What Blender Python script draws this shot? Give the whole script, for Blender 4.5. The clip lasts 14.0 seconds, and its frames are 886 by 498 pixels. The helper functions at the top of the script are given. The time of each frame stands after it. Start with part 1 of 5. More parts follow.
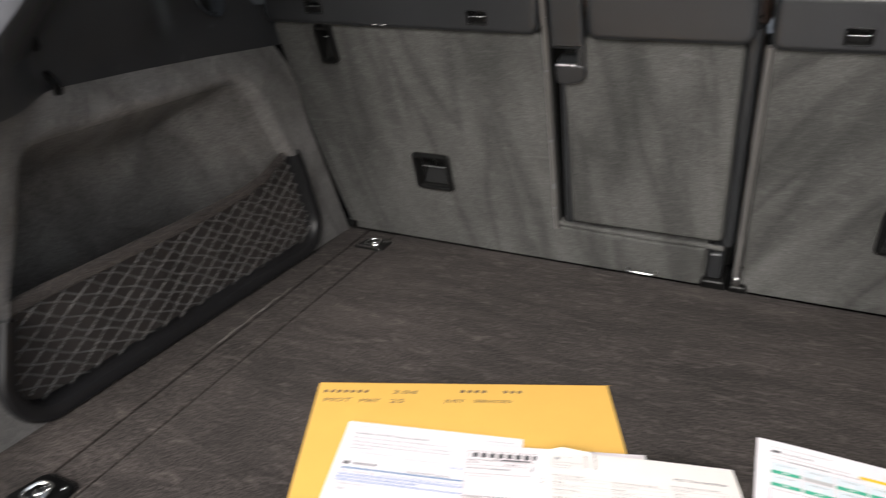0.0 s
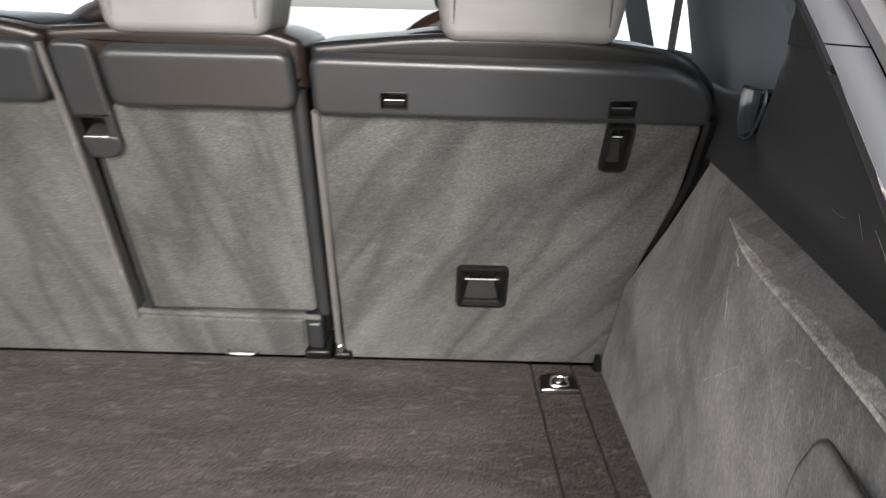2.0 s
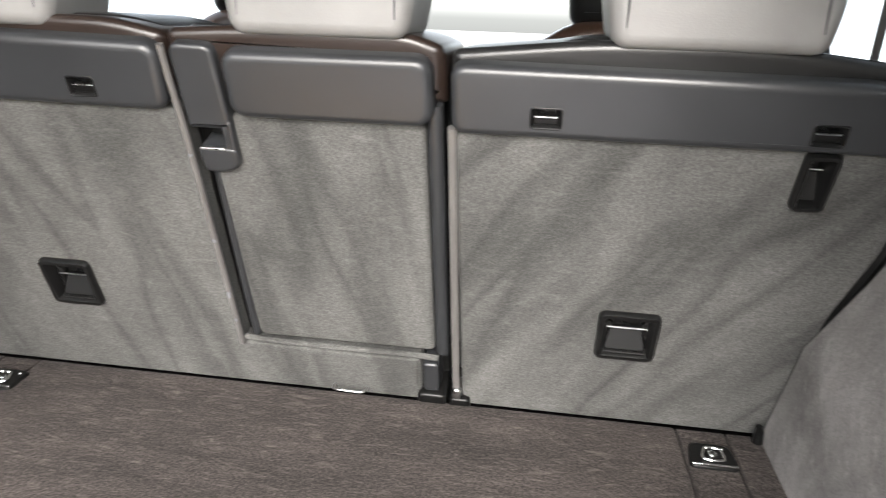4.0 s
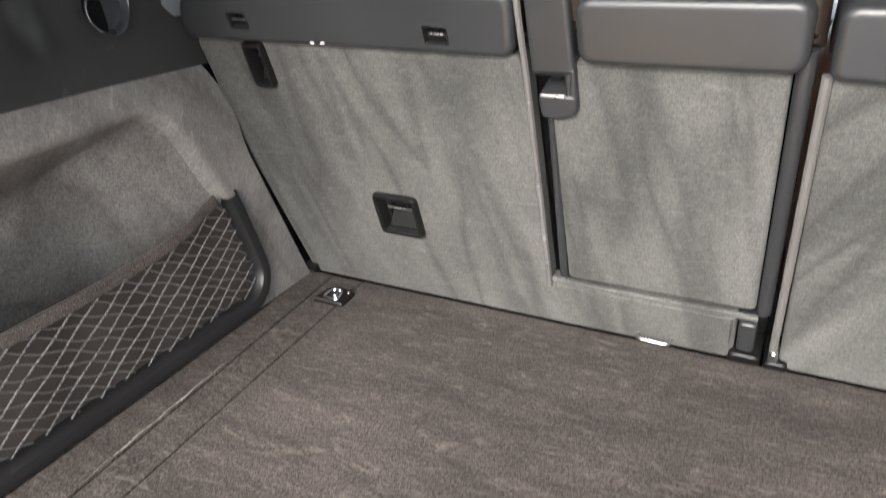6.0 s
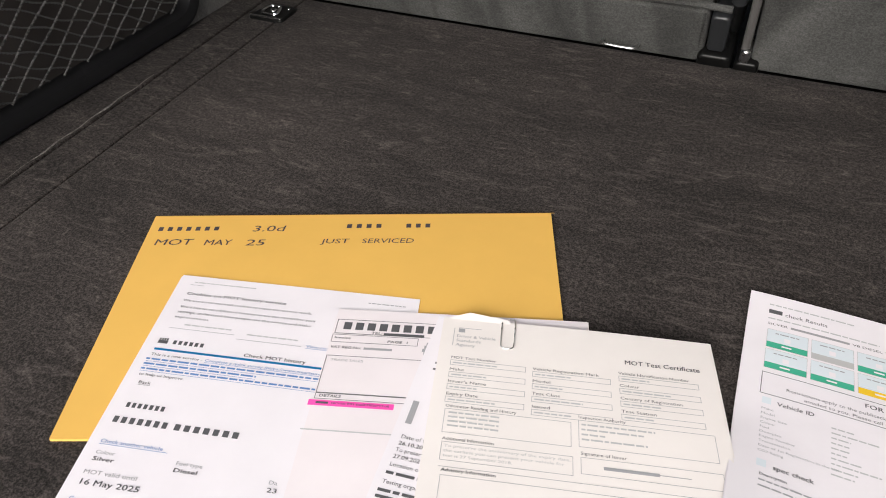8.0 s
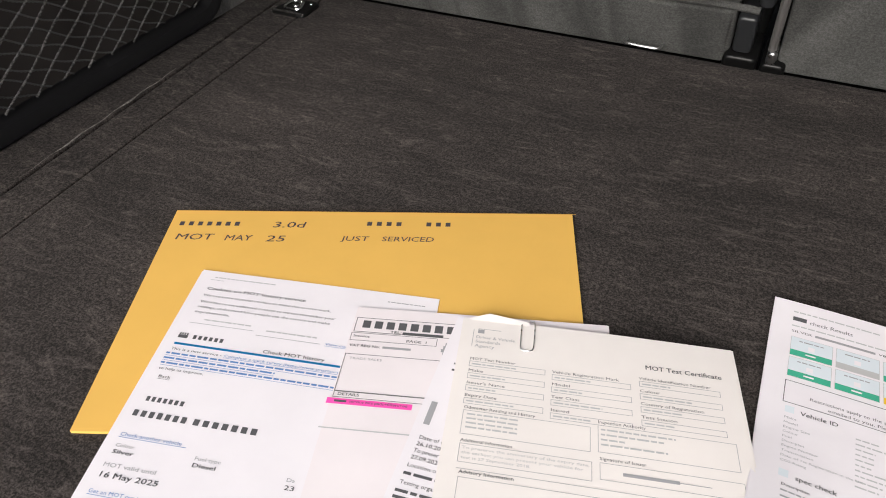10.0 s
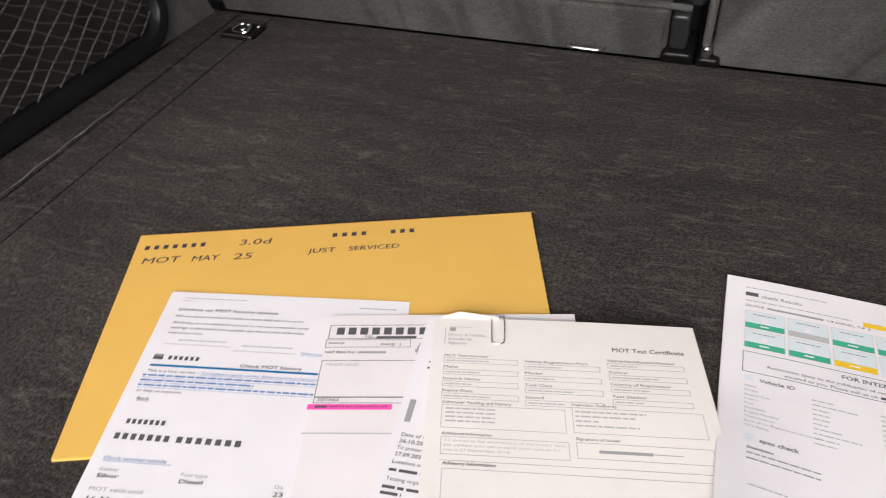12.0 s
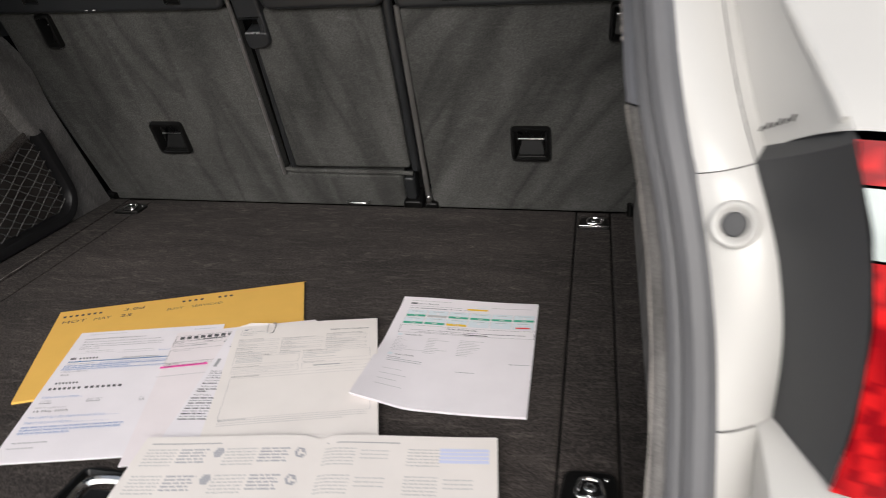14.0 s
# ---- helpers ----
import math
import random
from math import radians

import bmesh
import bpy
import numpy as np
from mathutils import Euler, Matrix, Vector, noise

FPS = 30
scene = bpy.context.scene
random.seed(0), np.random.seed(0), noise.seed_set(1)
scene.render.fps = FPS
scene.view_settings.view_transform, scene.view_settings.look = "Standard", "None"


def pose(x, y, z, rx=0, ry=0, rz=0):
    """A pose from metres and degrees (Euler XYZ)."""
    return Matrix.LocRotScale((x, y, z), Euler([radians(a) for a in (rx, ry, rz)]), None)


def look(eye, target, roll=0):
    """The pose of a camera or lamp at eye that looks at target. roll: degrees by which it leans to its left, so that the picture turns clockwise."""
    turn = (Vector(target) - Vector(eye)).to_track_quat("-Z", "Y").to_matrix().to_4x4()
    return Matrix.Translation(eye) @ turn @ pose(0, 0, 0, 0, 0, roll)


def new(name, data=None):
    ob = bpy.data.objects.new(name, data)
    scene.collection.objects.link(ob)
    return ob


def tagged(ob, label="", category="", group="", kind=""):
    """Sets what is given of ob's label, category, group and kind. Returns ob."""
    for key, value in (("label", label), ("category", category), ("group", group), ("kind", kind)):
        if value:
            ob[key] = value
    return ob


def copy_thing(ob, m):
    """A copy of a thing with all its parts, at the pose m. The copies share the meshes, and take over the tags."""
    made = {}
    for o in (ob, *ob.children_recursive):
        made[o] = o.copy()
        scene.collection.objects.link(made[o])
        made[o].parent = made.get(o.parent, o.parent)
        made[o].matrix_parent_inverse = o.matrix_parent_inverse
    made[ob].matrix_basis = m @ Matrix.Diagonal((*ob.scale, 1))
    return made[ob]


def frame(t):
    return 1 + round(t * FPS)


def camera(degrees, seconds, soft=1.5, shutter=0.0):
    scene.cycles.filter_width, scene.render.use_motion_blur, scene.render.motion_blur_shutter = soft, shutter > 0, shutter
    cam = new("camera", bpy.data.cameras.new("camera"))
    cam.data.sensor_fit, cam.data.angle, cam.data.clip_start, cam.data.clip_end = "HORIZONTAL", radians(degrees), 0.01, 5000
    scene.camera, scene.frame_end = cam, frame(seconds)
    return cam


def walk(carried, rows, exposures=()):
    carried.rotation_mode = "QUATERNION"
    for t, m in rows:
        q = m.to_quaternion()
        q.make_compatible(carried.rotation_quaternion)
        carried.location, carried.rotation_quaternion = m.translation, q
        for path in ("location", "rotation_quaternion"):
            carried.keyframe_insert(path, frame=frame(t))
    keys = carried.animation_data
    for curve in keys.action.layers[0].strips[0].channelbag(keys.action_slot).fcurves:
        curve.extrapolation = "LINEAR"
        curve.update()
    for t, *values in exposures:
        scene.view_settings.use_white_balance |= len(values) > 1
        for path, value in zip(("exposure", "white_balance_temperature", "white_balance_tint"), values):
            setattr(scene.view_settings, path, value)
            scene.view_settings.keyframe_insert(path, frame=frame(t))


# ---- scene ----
cam = camera(63.3, 14.0, soft=1.0, shutter=0.5)
PATH = [
    (0, (0.192, -0.152, 0.524), (-0.606, 1.525, -0.218), -0.2),
    (0.5, (0.254, -0.115, 0.54), (-0.314, 1.671, -0.159), -0.2),
    (1, (0.287, -0.101, 0.549), (-0.024, 1.76, -0.113), 0.2),
    (1.5, (0.309, -0.06, 0.554), (0.201, 1.821, -0.115), 0.9),
    (2, (0.324, 0.028, 0.555), (0.323, 1.916, -0.106), 1.5),
    (2.2, (0.315, 0.068, 0.534), (0.374, 1.968, -0.089), 2.0),
    (4.3, (0.246, 0.15, 0.531), (-0.127, 2.017, -0.081), 1.9),
    (4.5, (0.229, 0.15, 0.532), (-0.218, 1.999, -0.086), 1.8),
    (5, (0.199, 0.141, 0.551), (-0.443, 1.922, -0.093), 1.1),
    (5.5, (0.153, 0.124, 0.56), (-0.659, 1.813, -0.139), -0.2),
    (6, (0.151, 0.126, 0.553), (-0.692, 1.752, -0.249), -1.5),
    (6.5, (0.18, 0.177, 0.477), (-0.598, 1.697, -0.565), -2.8),
    (7, (0.187, 0.18, 0.442), (-0.527, 1.637, -0.728), -3.3),
    (7.5, (0.189, 0.163, 0.438), (-0.487, 1.567, -0.816), -2.5),
    (8, (0.182, 0.138, 0.418), (-0.487, 1.522, -0.861), -1.6),
    (10.5, (0.176, 0.14, 0.42), (-0.529, 1.496, -0.87), -1.6),
    (11, (0.183, 0.132, 0.422), (-0.515, 1.488, -0.872), -1.9),
    (11.5, (0.186, 0.123, 0.423), (-0.487, 1.497, -0.865), -2.6),
    (12, (0.179, 0.119, 0.422), (-0.43, 1.55, -0.836), -3.0),
    (12.5, (0.217, 0.083, 0.452), (-0.298, 1.623, -0.716), -2.9),
    (13, (0.295, -0.054, 0.491), (-0.111, 1.608, -0.544), -2.2),
    (13.5, (0.43, -0.204, 0.534), (0.035, 1.537, -0.365), -2.8),
    (13.7, (0.459, -0.256, 0.53), (0.052, 1.513, -0.309), -2.9),
    (13.9, (0.495, -0.313, 0.51), (0.074, 1.477, -0.277), -3.0),
    (14, (0.518, -0.332, 0.508), (0.092, 1.463, -0.266), -2.9),
]
EXPOSURES = [(0.0, 1.25), (0.5, 1.7), (1.0, 1.9), (2.0, 2.3), (4.5, 2.65), (5.4, 2.7), (6.0, 2.75), (6.5, 2.15), (7.0, 1.5), (7.5, 1.05), (8.0, 0.85), (12.0, 0.8), (13.0, 0.7), (14.0, 0.5)]
walk(cam, [(t, look(eye, target, roll)) for t, eye, target, roll in PATH], EXPOSURES)

from mathutils.geometry import tessellate_polygon

# ---- light ----
world = bpy.data.worlds.new("sky")
scene.world = world
world.use_nodes = True
wn = world.node_tree
sky = wn.nodes.new("ShaderNodeTexSky")
sky.sky_type = "NISHITA"
sky.sun_disc = False
sky.sun_elevation, sky.sun_rotation = radians(33), radians(177.6)
sky.air_density, sky.dust_density = 1.0, 3.0
wn.nodes["Background"].inputs["Strength"].default_value = 0.15
pale = wn.nodes.new("ShaderNodeHueSaturation")
pale.inputs["Saturation"].default_value = 0.35
wn.links.new(sky.outputs[0], pale.inputs["Color"])
wn.links.new(pale.outputs[0], wn.nodes["Background"].inputs["Color"])
sun = new("sun", bpy.data.lights.new("sun", "SUN"))
sun.data.energy, sun.data.angle, sun.data.color = 1.1, radians(40), (1.0, 0.955, 0.93)
sun.matrix_world = look((0.1, -2.4, 1.6), (0, 0, 0))


# ---- materials ----
def tree(name, rough=0.6, metal=0.0, spec=0.5, colour=(0.5, 0.5, 0.5)):
    m = bpy.data.materials.new(name)
    m.use_nodes = True
    b = m.node_tree.nodes["Principled BSDF"]
    b.inputs["Base Color"].default_value = (*colour, 1)
    b.inputs["Roughness"].default_value = rough
    b.inputs["Metallic"].default_value = metal
    b.inputs["Specular IOR Level"].default_value = spec
    return m, m.node_tree, b


def coords(nt, scale=(1, 1, 1), rot=(0, 0, 0)):
    tc = nt.nodes.new("ShaderNodeTexCoord")
    turn = nt.nodes.new("ShaderNodeMapping")
    turn.inputs["Rotation"].default_value = [radians(a) for a in rot]
    nt.links.new(tc.outputs["Object"], turn.inputs["Vector"])
    mp = nt.nodes.new("ShaderNodeMapping")
    mp.inputs["Scale"].default_value = scale
    nt.links.new(turn.outputs[0], mp.inputs["Vector"])
    return mp.outputs[0]


def noise_of(nt, vec, scale, detail=3.0, rough=0.55, distort=0.0):
    n = nt.nodes.new("ShaderNodeTexNoise")
    n.inputs["Scale"].default_value = scale
    n.inputs["Detail"].default_value = detail
    n.inputs["Roughness"].default_value = rough
    n.inputs["Distortion"].default_value = distort
    nt.links.new(vec, n.inputs["Vector"])
    return n.outputs["Fac"]


def ramp(nt, fac, stops):
    r = nt.nodes.new("ShaderNodeValToRGB")
    r.color_ramp.elements[0].position, r.color_ramp.elements[0].color = stops[0][0], (*stops[0][1], 1)
    r.color_ramp.elements[1].position, r.color_ramp.elements[1].color = stops[-1][0], (*stops[-1][1], 1)
    for p, c in stops[1:-1]:
        e = r.color_ramp.elements.new(p)
        e.color = (*c, 1)
    nt.links.new(fac, r.inputs[0])
    return r.outputs[0]


def blend(nt, a, b, fac, kind="MIX"):
    x = nt.nodes.new("ShaderNodeMix")
    x.data_type, x.blend_type = "RGBA", kind
    if isinstance(fac, float):
        x.inputs[0].default_value = fac
    else:
        nt.links.new(fac, x.inputs[0])
    nt.links.new(a, x.inputs[6])
    nt.links.new(b, x.inputs[7])
    return x.outputs[2]


def bump(nt, b, height, strength=0.3, distance=0.001):
    n = nt.nodes.new("ShaderNodeBump")
    n.inputs["Strength"].default_value = strength
    n.inputs["Distance"].default_value = distance
    nt.links.new(height, n.inputs["Height"])
    nt.links.new(n.outputs[0], b.inputs["Normal"])


def grey(v, tint=(1, 1, 1)):
    return tuple(v * t for t in tint)


def felt(name, dark, light, tint, streak_scale, streak_rot, streak_gain=0.5, speck=0.35, pile=(150, 150, 150), brush=((3, 3, 3), (0, 0, 0)), mark=0.3, lint=0.0, grain=700.0):
    """Short-pile lining: brushed streaks, nap strokes, patches and a fine fleck."""
    m, nt, b = tree(name, rough=0.95, spec=0.08)
    streak = noise_of(nt, coords(nt, streak_scale, streak_rot), 1.0, 4.0, 0.6, 0.6)
    patch = noise_of(nt, coords(nt), 5.0, 3.0)
    fleck = noise_of(nt, coords(nt), grain, 2.0, 0.8)
    base = ramp(nt, streak, [(0.36, grey(dark, tint)), (0.66, grey(light, tint))])
    soft = ramp(nt, patch, [(0.3, (1 - streak_gain,) * 3), (0.7, (1 + streak_gain * 0.2,) * 3)])
    c = blend(nt, base, soft, 1.0, "MULTIPLY")
    f = ramp(nt, fleck, [(0.44, (1 - speck,) * 3), (0.56, (1.0 + speck,) * 3)])
    c = blend(nt, c, f, 1.0, "MULTIPLY")
    weave = noise_of(nt, coords(nt, pile), 1.0, 3.0, 0.7)
    f = ramp(nt, weave, [(0.40, (1 - speck * 0.8,) * 3), (0.60, (1.0 + speck * 0.8,) * 3)])
    c = blend(nt, c, f, 1.0, "MULTIPLY")
    # strokes where the nap has been rubbed the other way: a hard side and a soft one
    marks = noise_of(nt, coords(nt, *brush), 1.0, 1.5, 0.5, 0.35)
    f = ramp(nt, marks, [(0.36, (1.0 + mark * 0.2,) * 3), (0.44, (1.0,) * 3), (0.54, (1.0 - mark,) * 3), (0.60, (1.0 - mark * 0.2,) * 3), (0.70, (1.0,) * 3)])
    c = blend(nt, c, f, 1.0, "MULTIPLY")
    if lint:
        hair = noise_of(nt, coords(nt, (9, 30, 12), (25, 15, 0)), 2.2, 7.0, 0.75, 2.0)
        f = ramp(nt, hair, [(0.52, (0, 0, 0)), (0.74, grey(lint, tint))])
        c = blend(nt, c, f, 1.0, "ADD")
    nt.links.new(c, b.inputs["Base Color"])
    b.inputs["Sheen Weight"].default_value = 0.03
    b.inputs["Sheen Roughness"].default_value = 0.6
    bump(nt, b, fleck, 0.18, 0.001)
    return m


CARPET = felt("boot_carpet", 0.031, 0.047, (1.19, 1.0, 0.91), (3, 15, 6), (0, 0, 8), 0.34, 0.46, (260, 230, 280), ((2.2, 22, 3), (0, 0, -9)), 0.14, 0.06, 560.0)
FELT = felt("seat_back_felt", 0.059, 0.086, (1.0, 1.0, 0.955), (7, 3, 2.5), (0, 14, 0), 0.26, 0.17, (300, 300, 360), ((14, 2.0, 2.4), (0, 9, 0)), 0.29, 0.025, 520.0)
BRUSHED = felt("brushed_seat_back_felt", 0.059, 0.086, (1.0, 1.0, 0.955), (7, 3, 2.5), (0, -30, 0), 0.26, 0.17, (300, 300, 360), ((13, 2.0, 2.6), (0, -36, 0)), 0.34, 0.025, 520.0)
LINING = felt("side_lining", 0.125, 0.215, (1.05, 1.0, 0.96), (3, 8, 4), (35, 0, 0), 0.30, 0.14, (260, 260, 260), ((3, 9, 2.5), (-30, 0, 0)), 0.22, 0.08, 700.0)

# the lining felt again, darkened to put the recesses' shade into its colour
SHADEDFELT = felt("shaded_felt", 0.105, 0.165, (1.06, 1.0, 0.95), (3, 8, 4), (35, 0, 0), 0.35, 0.22, (230, 230, 230), ((3, 9, 2.5), (-30, 0, 0)), 0.25, 0.03)
# paler lining felt that paints light onto the ledge and the rear edge
LITFELT = felt("lit_felt", 0.17, 0.27, (1.08, 1.0, 0.93), (3, 8, 4), (35, 0, 0), 0.30, 0.14, (260, 260, 260))
FOLD = felt("worn_fold_felt", 0.28, 0.42, (1.1, 1.0, 0.92), (12, 40, 20), (0, 0, 0), 0.4, 0.25, (220, 220, 220))
WORN = felt("worn_felt", 0.19, 0.29, (1.1, 1.0, 0.92), (3, 30, 4), (0, 0, 0), 0.5, 0.4, (220, 220, 220))


def plastic(name, v, rough, tint=(1, 1, 1), grain=900, scuff=0.0, spec=0.5):
    m, nt, b = tree(name, rough=rough, spec=spec, colour=grey(v, tint))
    n = noise_of(nt, coords(nt), 9.0, 4.0)
    c = ramp(nt, n, [(0.0, grey(v * 0.7, tint)), (1.0, grey(v * 1.3, tint))])
    if scuff:
        s = noise_of(nt, coords(nt, (7, 22, 10), (30, 0, 20)), 1.0, 6.0, 0.7, 1.5)
        c2 = ramp(nt, s, [(0.62, (0, 0, 0)), (0.74, grey(scuff))])
        c = blend(nt, c, c2, 1.0, "ADD")
    nt.links.new(c, b.inputs["Base Color"])
    r = ramp(nt, n, [(0.0, (rough * 0.7,) * 3), (1.0, (min(1, rough * 1.3),) * 3)])
    if grain:
        nt.links.new(r, b.inputs["Roughness"])
        bump(nt, b, noise_of(nt, coords(nt), grain * 0.6, 1.0), 0.03, 0.0004)
    return m


TRIM = plastic("dark_trim_plastic", 0.021, 0.34, (0.95, 1.0, 1.08), 0)
BLACK = plastic("black_plastic", 0.005, 0.33, grain=0, spec=0.22)
SCUFFED = plastic("scuffed_black_plastic", 0.027, 0.42, (1, 1, 1.05), 600, 0.03, 0.35)
# dark plastic tinted blue to paint in the bluish light on the socket
LITPLASTIC = plastic("bluish_lit_plastic", 0.035, 0.2, (0.9, 1.0, 1.15))
TRAY = plastic("dark_pocket_cloth", 0.045, 0.9, (1.15, 1.0, 0.93), spec=0.15)
PIPING = plastic("pale_grey_piping", 0.085, 0.42, (1.05, 1.0, 0.97), 0)
# near-black that puts the darkness of deep gaps and holes into the colour
VOID = plastic("gap_shade_black", 0.003, 0.9, spec=0.1)
EDGING = plastic("grey_edging_plastic", 0.15, 0.5, (0.97, 0.98, 1.07), 400)
RUBBER = plastic("rubber_seal", 0.11, 0.55, (1, 1, 1.05))
DPILLAR = plastic("grey_pillar_cloth", 0.034, 0.9, (1, 1, 1.04), 400, spec=0.1)
PILLAR = plastic("pillar_cloth", 0.12, 0.75, (0.90, 1.0, 1.12), 300)
HEADLINER = plastic("headliner_cloth", 0.3, 0.95, (1, 0.98, 0.94), 300)
GREYPANEL = plastic("grey_gasket_plastic", 0.035, 0.55, (0.98, 1.0, 1.08))


def leather(name, v, tint, rough):
    m, nt, b = tree(name, rough=rough, colour=grey(v, tint))
    vor = nt.nodes.new("ShaderNodeTexVoronoi")
    vor.inputs["Scale"].default_value = 500
    nt.links.new(coords(nt), vor.inputs["Vector"])
    n = noise_of(nt, coords(nt), 12.0, 3.0)
    nt.links.new(ramp(nt, n, [(0.3, grey(v * 0.85, tint)), (0.7, grey(v * 1.12, tint))]), b.inputs["Base Color"])
    bump(nt, b, vor.outputs["Distance"], 0.15, 0.0006)
    return m


GREYLEATHER = leather("grey_leather", 0.14, (1.0, 0.98, 0.95), 0.5)
BROWNLEATHER = leather("dark_brown_leather", 0.05, (1.6, 0.87, 0.6), 0.3)
# black leather with warm brown reflections put into its base colour
GLINTLEATHER = leather("brown_glint_leather", 0.011, (1.45, 0.95, 0.75), 0.30)
BLACKLEATHER = leather("black_leather", 0.010, (1.0, 1.0, 1.0), 0.34)


def metal(name, v, rough):
    m, nt, b = tree(name, rough=rough, metal=1.0, colour=grey(v))
    n = noise_of(nt, coords(nt), 120.0, 3.0)
    nt.links.new(ramp(nt, n, [(0.3, (rough * 0.7,) * 3), (0.7, (rough * 1.4,) * 3)]), b.inputs["Roughness"])
    return m


CHROME = metal("chrome", 0.85, 0.12)
STEEL = metal("zinc_steel", 0.6, 0.3)


def paint(name, colour, rough):
    m, nt, b = tree(name, rough=rough, colour=colour)
    b.inputs["Coat Weight"].default_value = 0.6
    b.inputs["Coat Roughness"].default_value = 0.08
    n = noise_of(nt, coords(nt), 6.0, 4.0)
    nt.links.new(ramp(nt, n, [(0.3, grey(0.93, colour)), (0.7, colour)]), b.inputs["Base Color"])
    return m


SILVER = paint("pale_silver_paint", (0.52, 0.51, 0.49), 0.35)


def paper(name, colour):
    m, nt, b = tree(name, rough=0.75, spec=0.25, colour=colour)
    n = noise_of(nt, coords(nt), 18.0, 4.0)
    nt.links.new(ramp(nt, n, [(0.3, grey(0.95, colour)), (0.7, colour)]), b.inputs["Base Color"])
    bump(nt, b, noise_of(nt, coords(nt), 45.0, 3.0), 0.15, 0.001)
    return m


WHITEPAPER = paper("white_paper", (0.84, 0.80, 0.83))
CREAMPAPER = paper("cream_paper", (0.84, 0.79, 0.755))
PINKPAPER = paper("pinkish_white_paper", (0.84, 0.775, 0.79))
MANILA = paper("manila_envelope_paper", (0.80, 0.475, 0.11))


def ink(name, colour):
    return tree(name, rough=0.8, spec=0.2, colour=colour)[0]


INK = ink("black_ink", (0.10, 0.10, 0.105))
GREYINK = ink("grey_ink", (0.36, 0.36, 0.37))
FAINTINK = ink("faint_ink", (0.5, 0.5, 0.5))
BLUEINK = ink("blue_link_ink", (0.12, 0.24, 0.50))
BLUERULE = ink("blue_rule_ink", (0.0, 0.15, 0.36))
PINKINK = ink("pink_highlighter", (0.95, 0.10, 0.45))
GREENINK = ink("green_ink", (0.06, 0.42, 0.27))
AMBERINK = ink("amber_ink", (0.85, 0.55, 0.03))
REDINK = ink("red_ink", (0.75, 0.06, 0.05))
PALEBOX = ink("pale_blue_box_ink", (0.70, 0.76, 0.80))
PENINK = ink("pen_ink", (0.07, 0.06, 0.07))


def glass_of(name, colour, rough=0.0):
    m, nt, b = tree(name, rough=rough, colour=colour)
    b.inputs["Transmission Weight"].default_value = 1.0
    b.inputs["IOR"].default_value = 1.45
    return m


GLASS = glass_of("window_glass", (0.9, 0.96, 0.95))
PRIVACY = glass_of("dark_tinted_glass", (0.10, 0.11, 0.11))
REDLENS, _nt, _b = tree("red_lamp_lens", rough=0.25, colour=(0.62, 0.012, 0.02))
_b.inputs["Specular IOR Level"].default_value = 0.12
_v = _nt.nodes.new("ShaderNodeTexVoronoi")
_v.inputs["Scale"].default_value = 75
_v.distance = "CHEBYCHEV"
_nt.links.new(coords(_nt), _v.inputs["Vector"])
_nt.links.new(ramp(_nt, _v.outputs["Distance"], [(0.0, (0.75, 0.015, 0.015)), (0.55, (0.22, 0.002, 0.006))]), _b.inputs["Base Color"])
CLEARLENS = tree("clear_lamp_lens", rough=0.2, spec=0.3, colour=(0.42, 0.47, 0.46))[0]

# ground out of view, its pale tone added to bounce light onto the seats
BOUNCEGROUND, _nt, _b = tree("concrete", rough=0.9, colour=(0.25, 0.24, 0.22))
_nt.links.new(ramp(_nt, noise_of(_nt, coords(_nt), 90.0, 5.0, 0.7), [(0.3, (0.17, 0.165, 0.155)), (0.7, (0.30, 0.29, 0.27))]), _b.inputs["Base Color"])
LEAF, _nt, _b = tree("hedge_leaf", rough=0.6, colour=(0.06, 0.12, 0.03))
_nt.links.new(ramp(_nt, noise_of(_nt, coords(_nt), 3.0, 5.0), [(0.3, (0.04, 0.08, 0.02)), (0.7, (0.14, 0.22, 0.05))]), _b.inputs["Base Color"])


# ---- builders ----
PLACE = {}


def thing(name, label="", category="", group="", kind="", at=(0, 0, 0)):
    ob = new(name)
    ob.empty_display_size = 0.05
    ob.matrix_basis = Matrix.Translation(at)
    PLACE[ob] = Matrix.Translation(at)
    return tagged(ob, label, category, group, kind)


def part(name, bm, material, parent=None, label="", smooth=True):
    me = bpy.data.meshes.new(name)
    bmesh.ops.recalc_face_normals(bm, faces=bm.faces)
    bm.to_mesh(me)
    bm.free()
    me.materials.append(material)
    if smooth:
        me.shade_smooth()
        me.set_sharp_from_angle(angle=radians(35))
    ob = new(name, me)
    if parent is not None:
        ob.parent = parent
        ob.matrix_parent_inverse = PLACE[parent].inverted()
    PLACE[ob] = Matrix()
    return tagged(ob, label)


def inset(pts, a):
    out, n = [], len(pts)
    for i in range(n):
        p, q, r = Vector(pts[i - 1]), Vector(pts[i]), Vector(pts[(i + 1) % n])
        e, f = (q - p), (r - q)
        if e.length < 1e-9 or f.length < 1e-9:
            out.append(tuple(q))
            continue
        e.normalize(), f.normalize()
        u, v = Vector((-e.y, e.x)), Vector((-f.y, f.x))
        w = u + v
        w = w / max(0.35, w.length_squared / 2) if w.length > 1e-6 else u
        out.append(tuple(q + w * a))
    return out


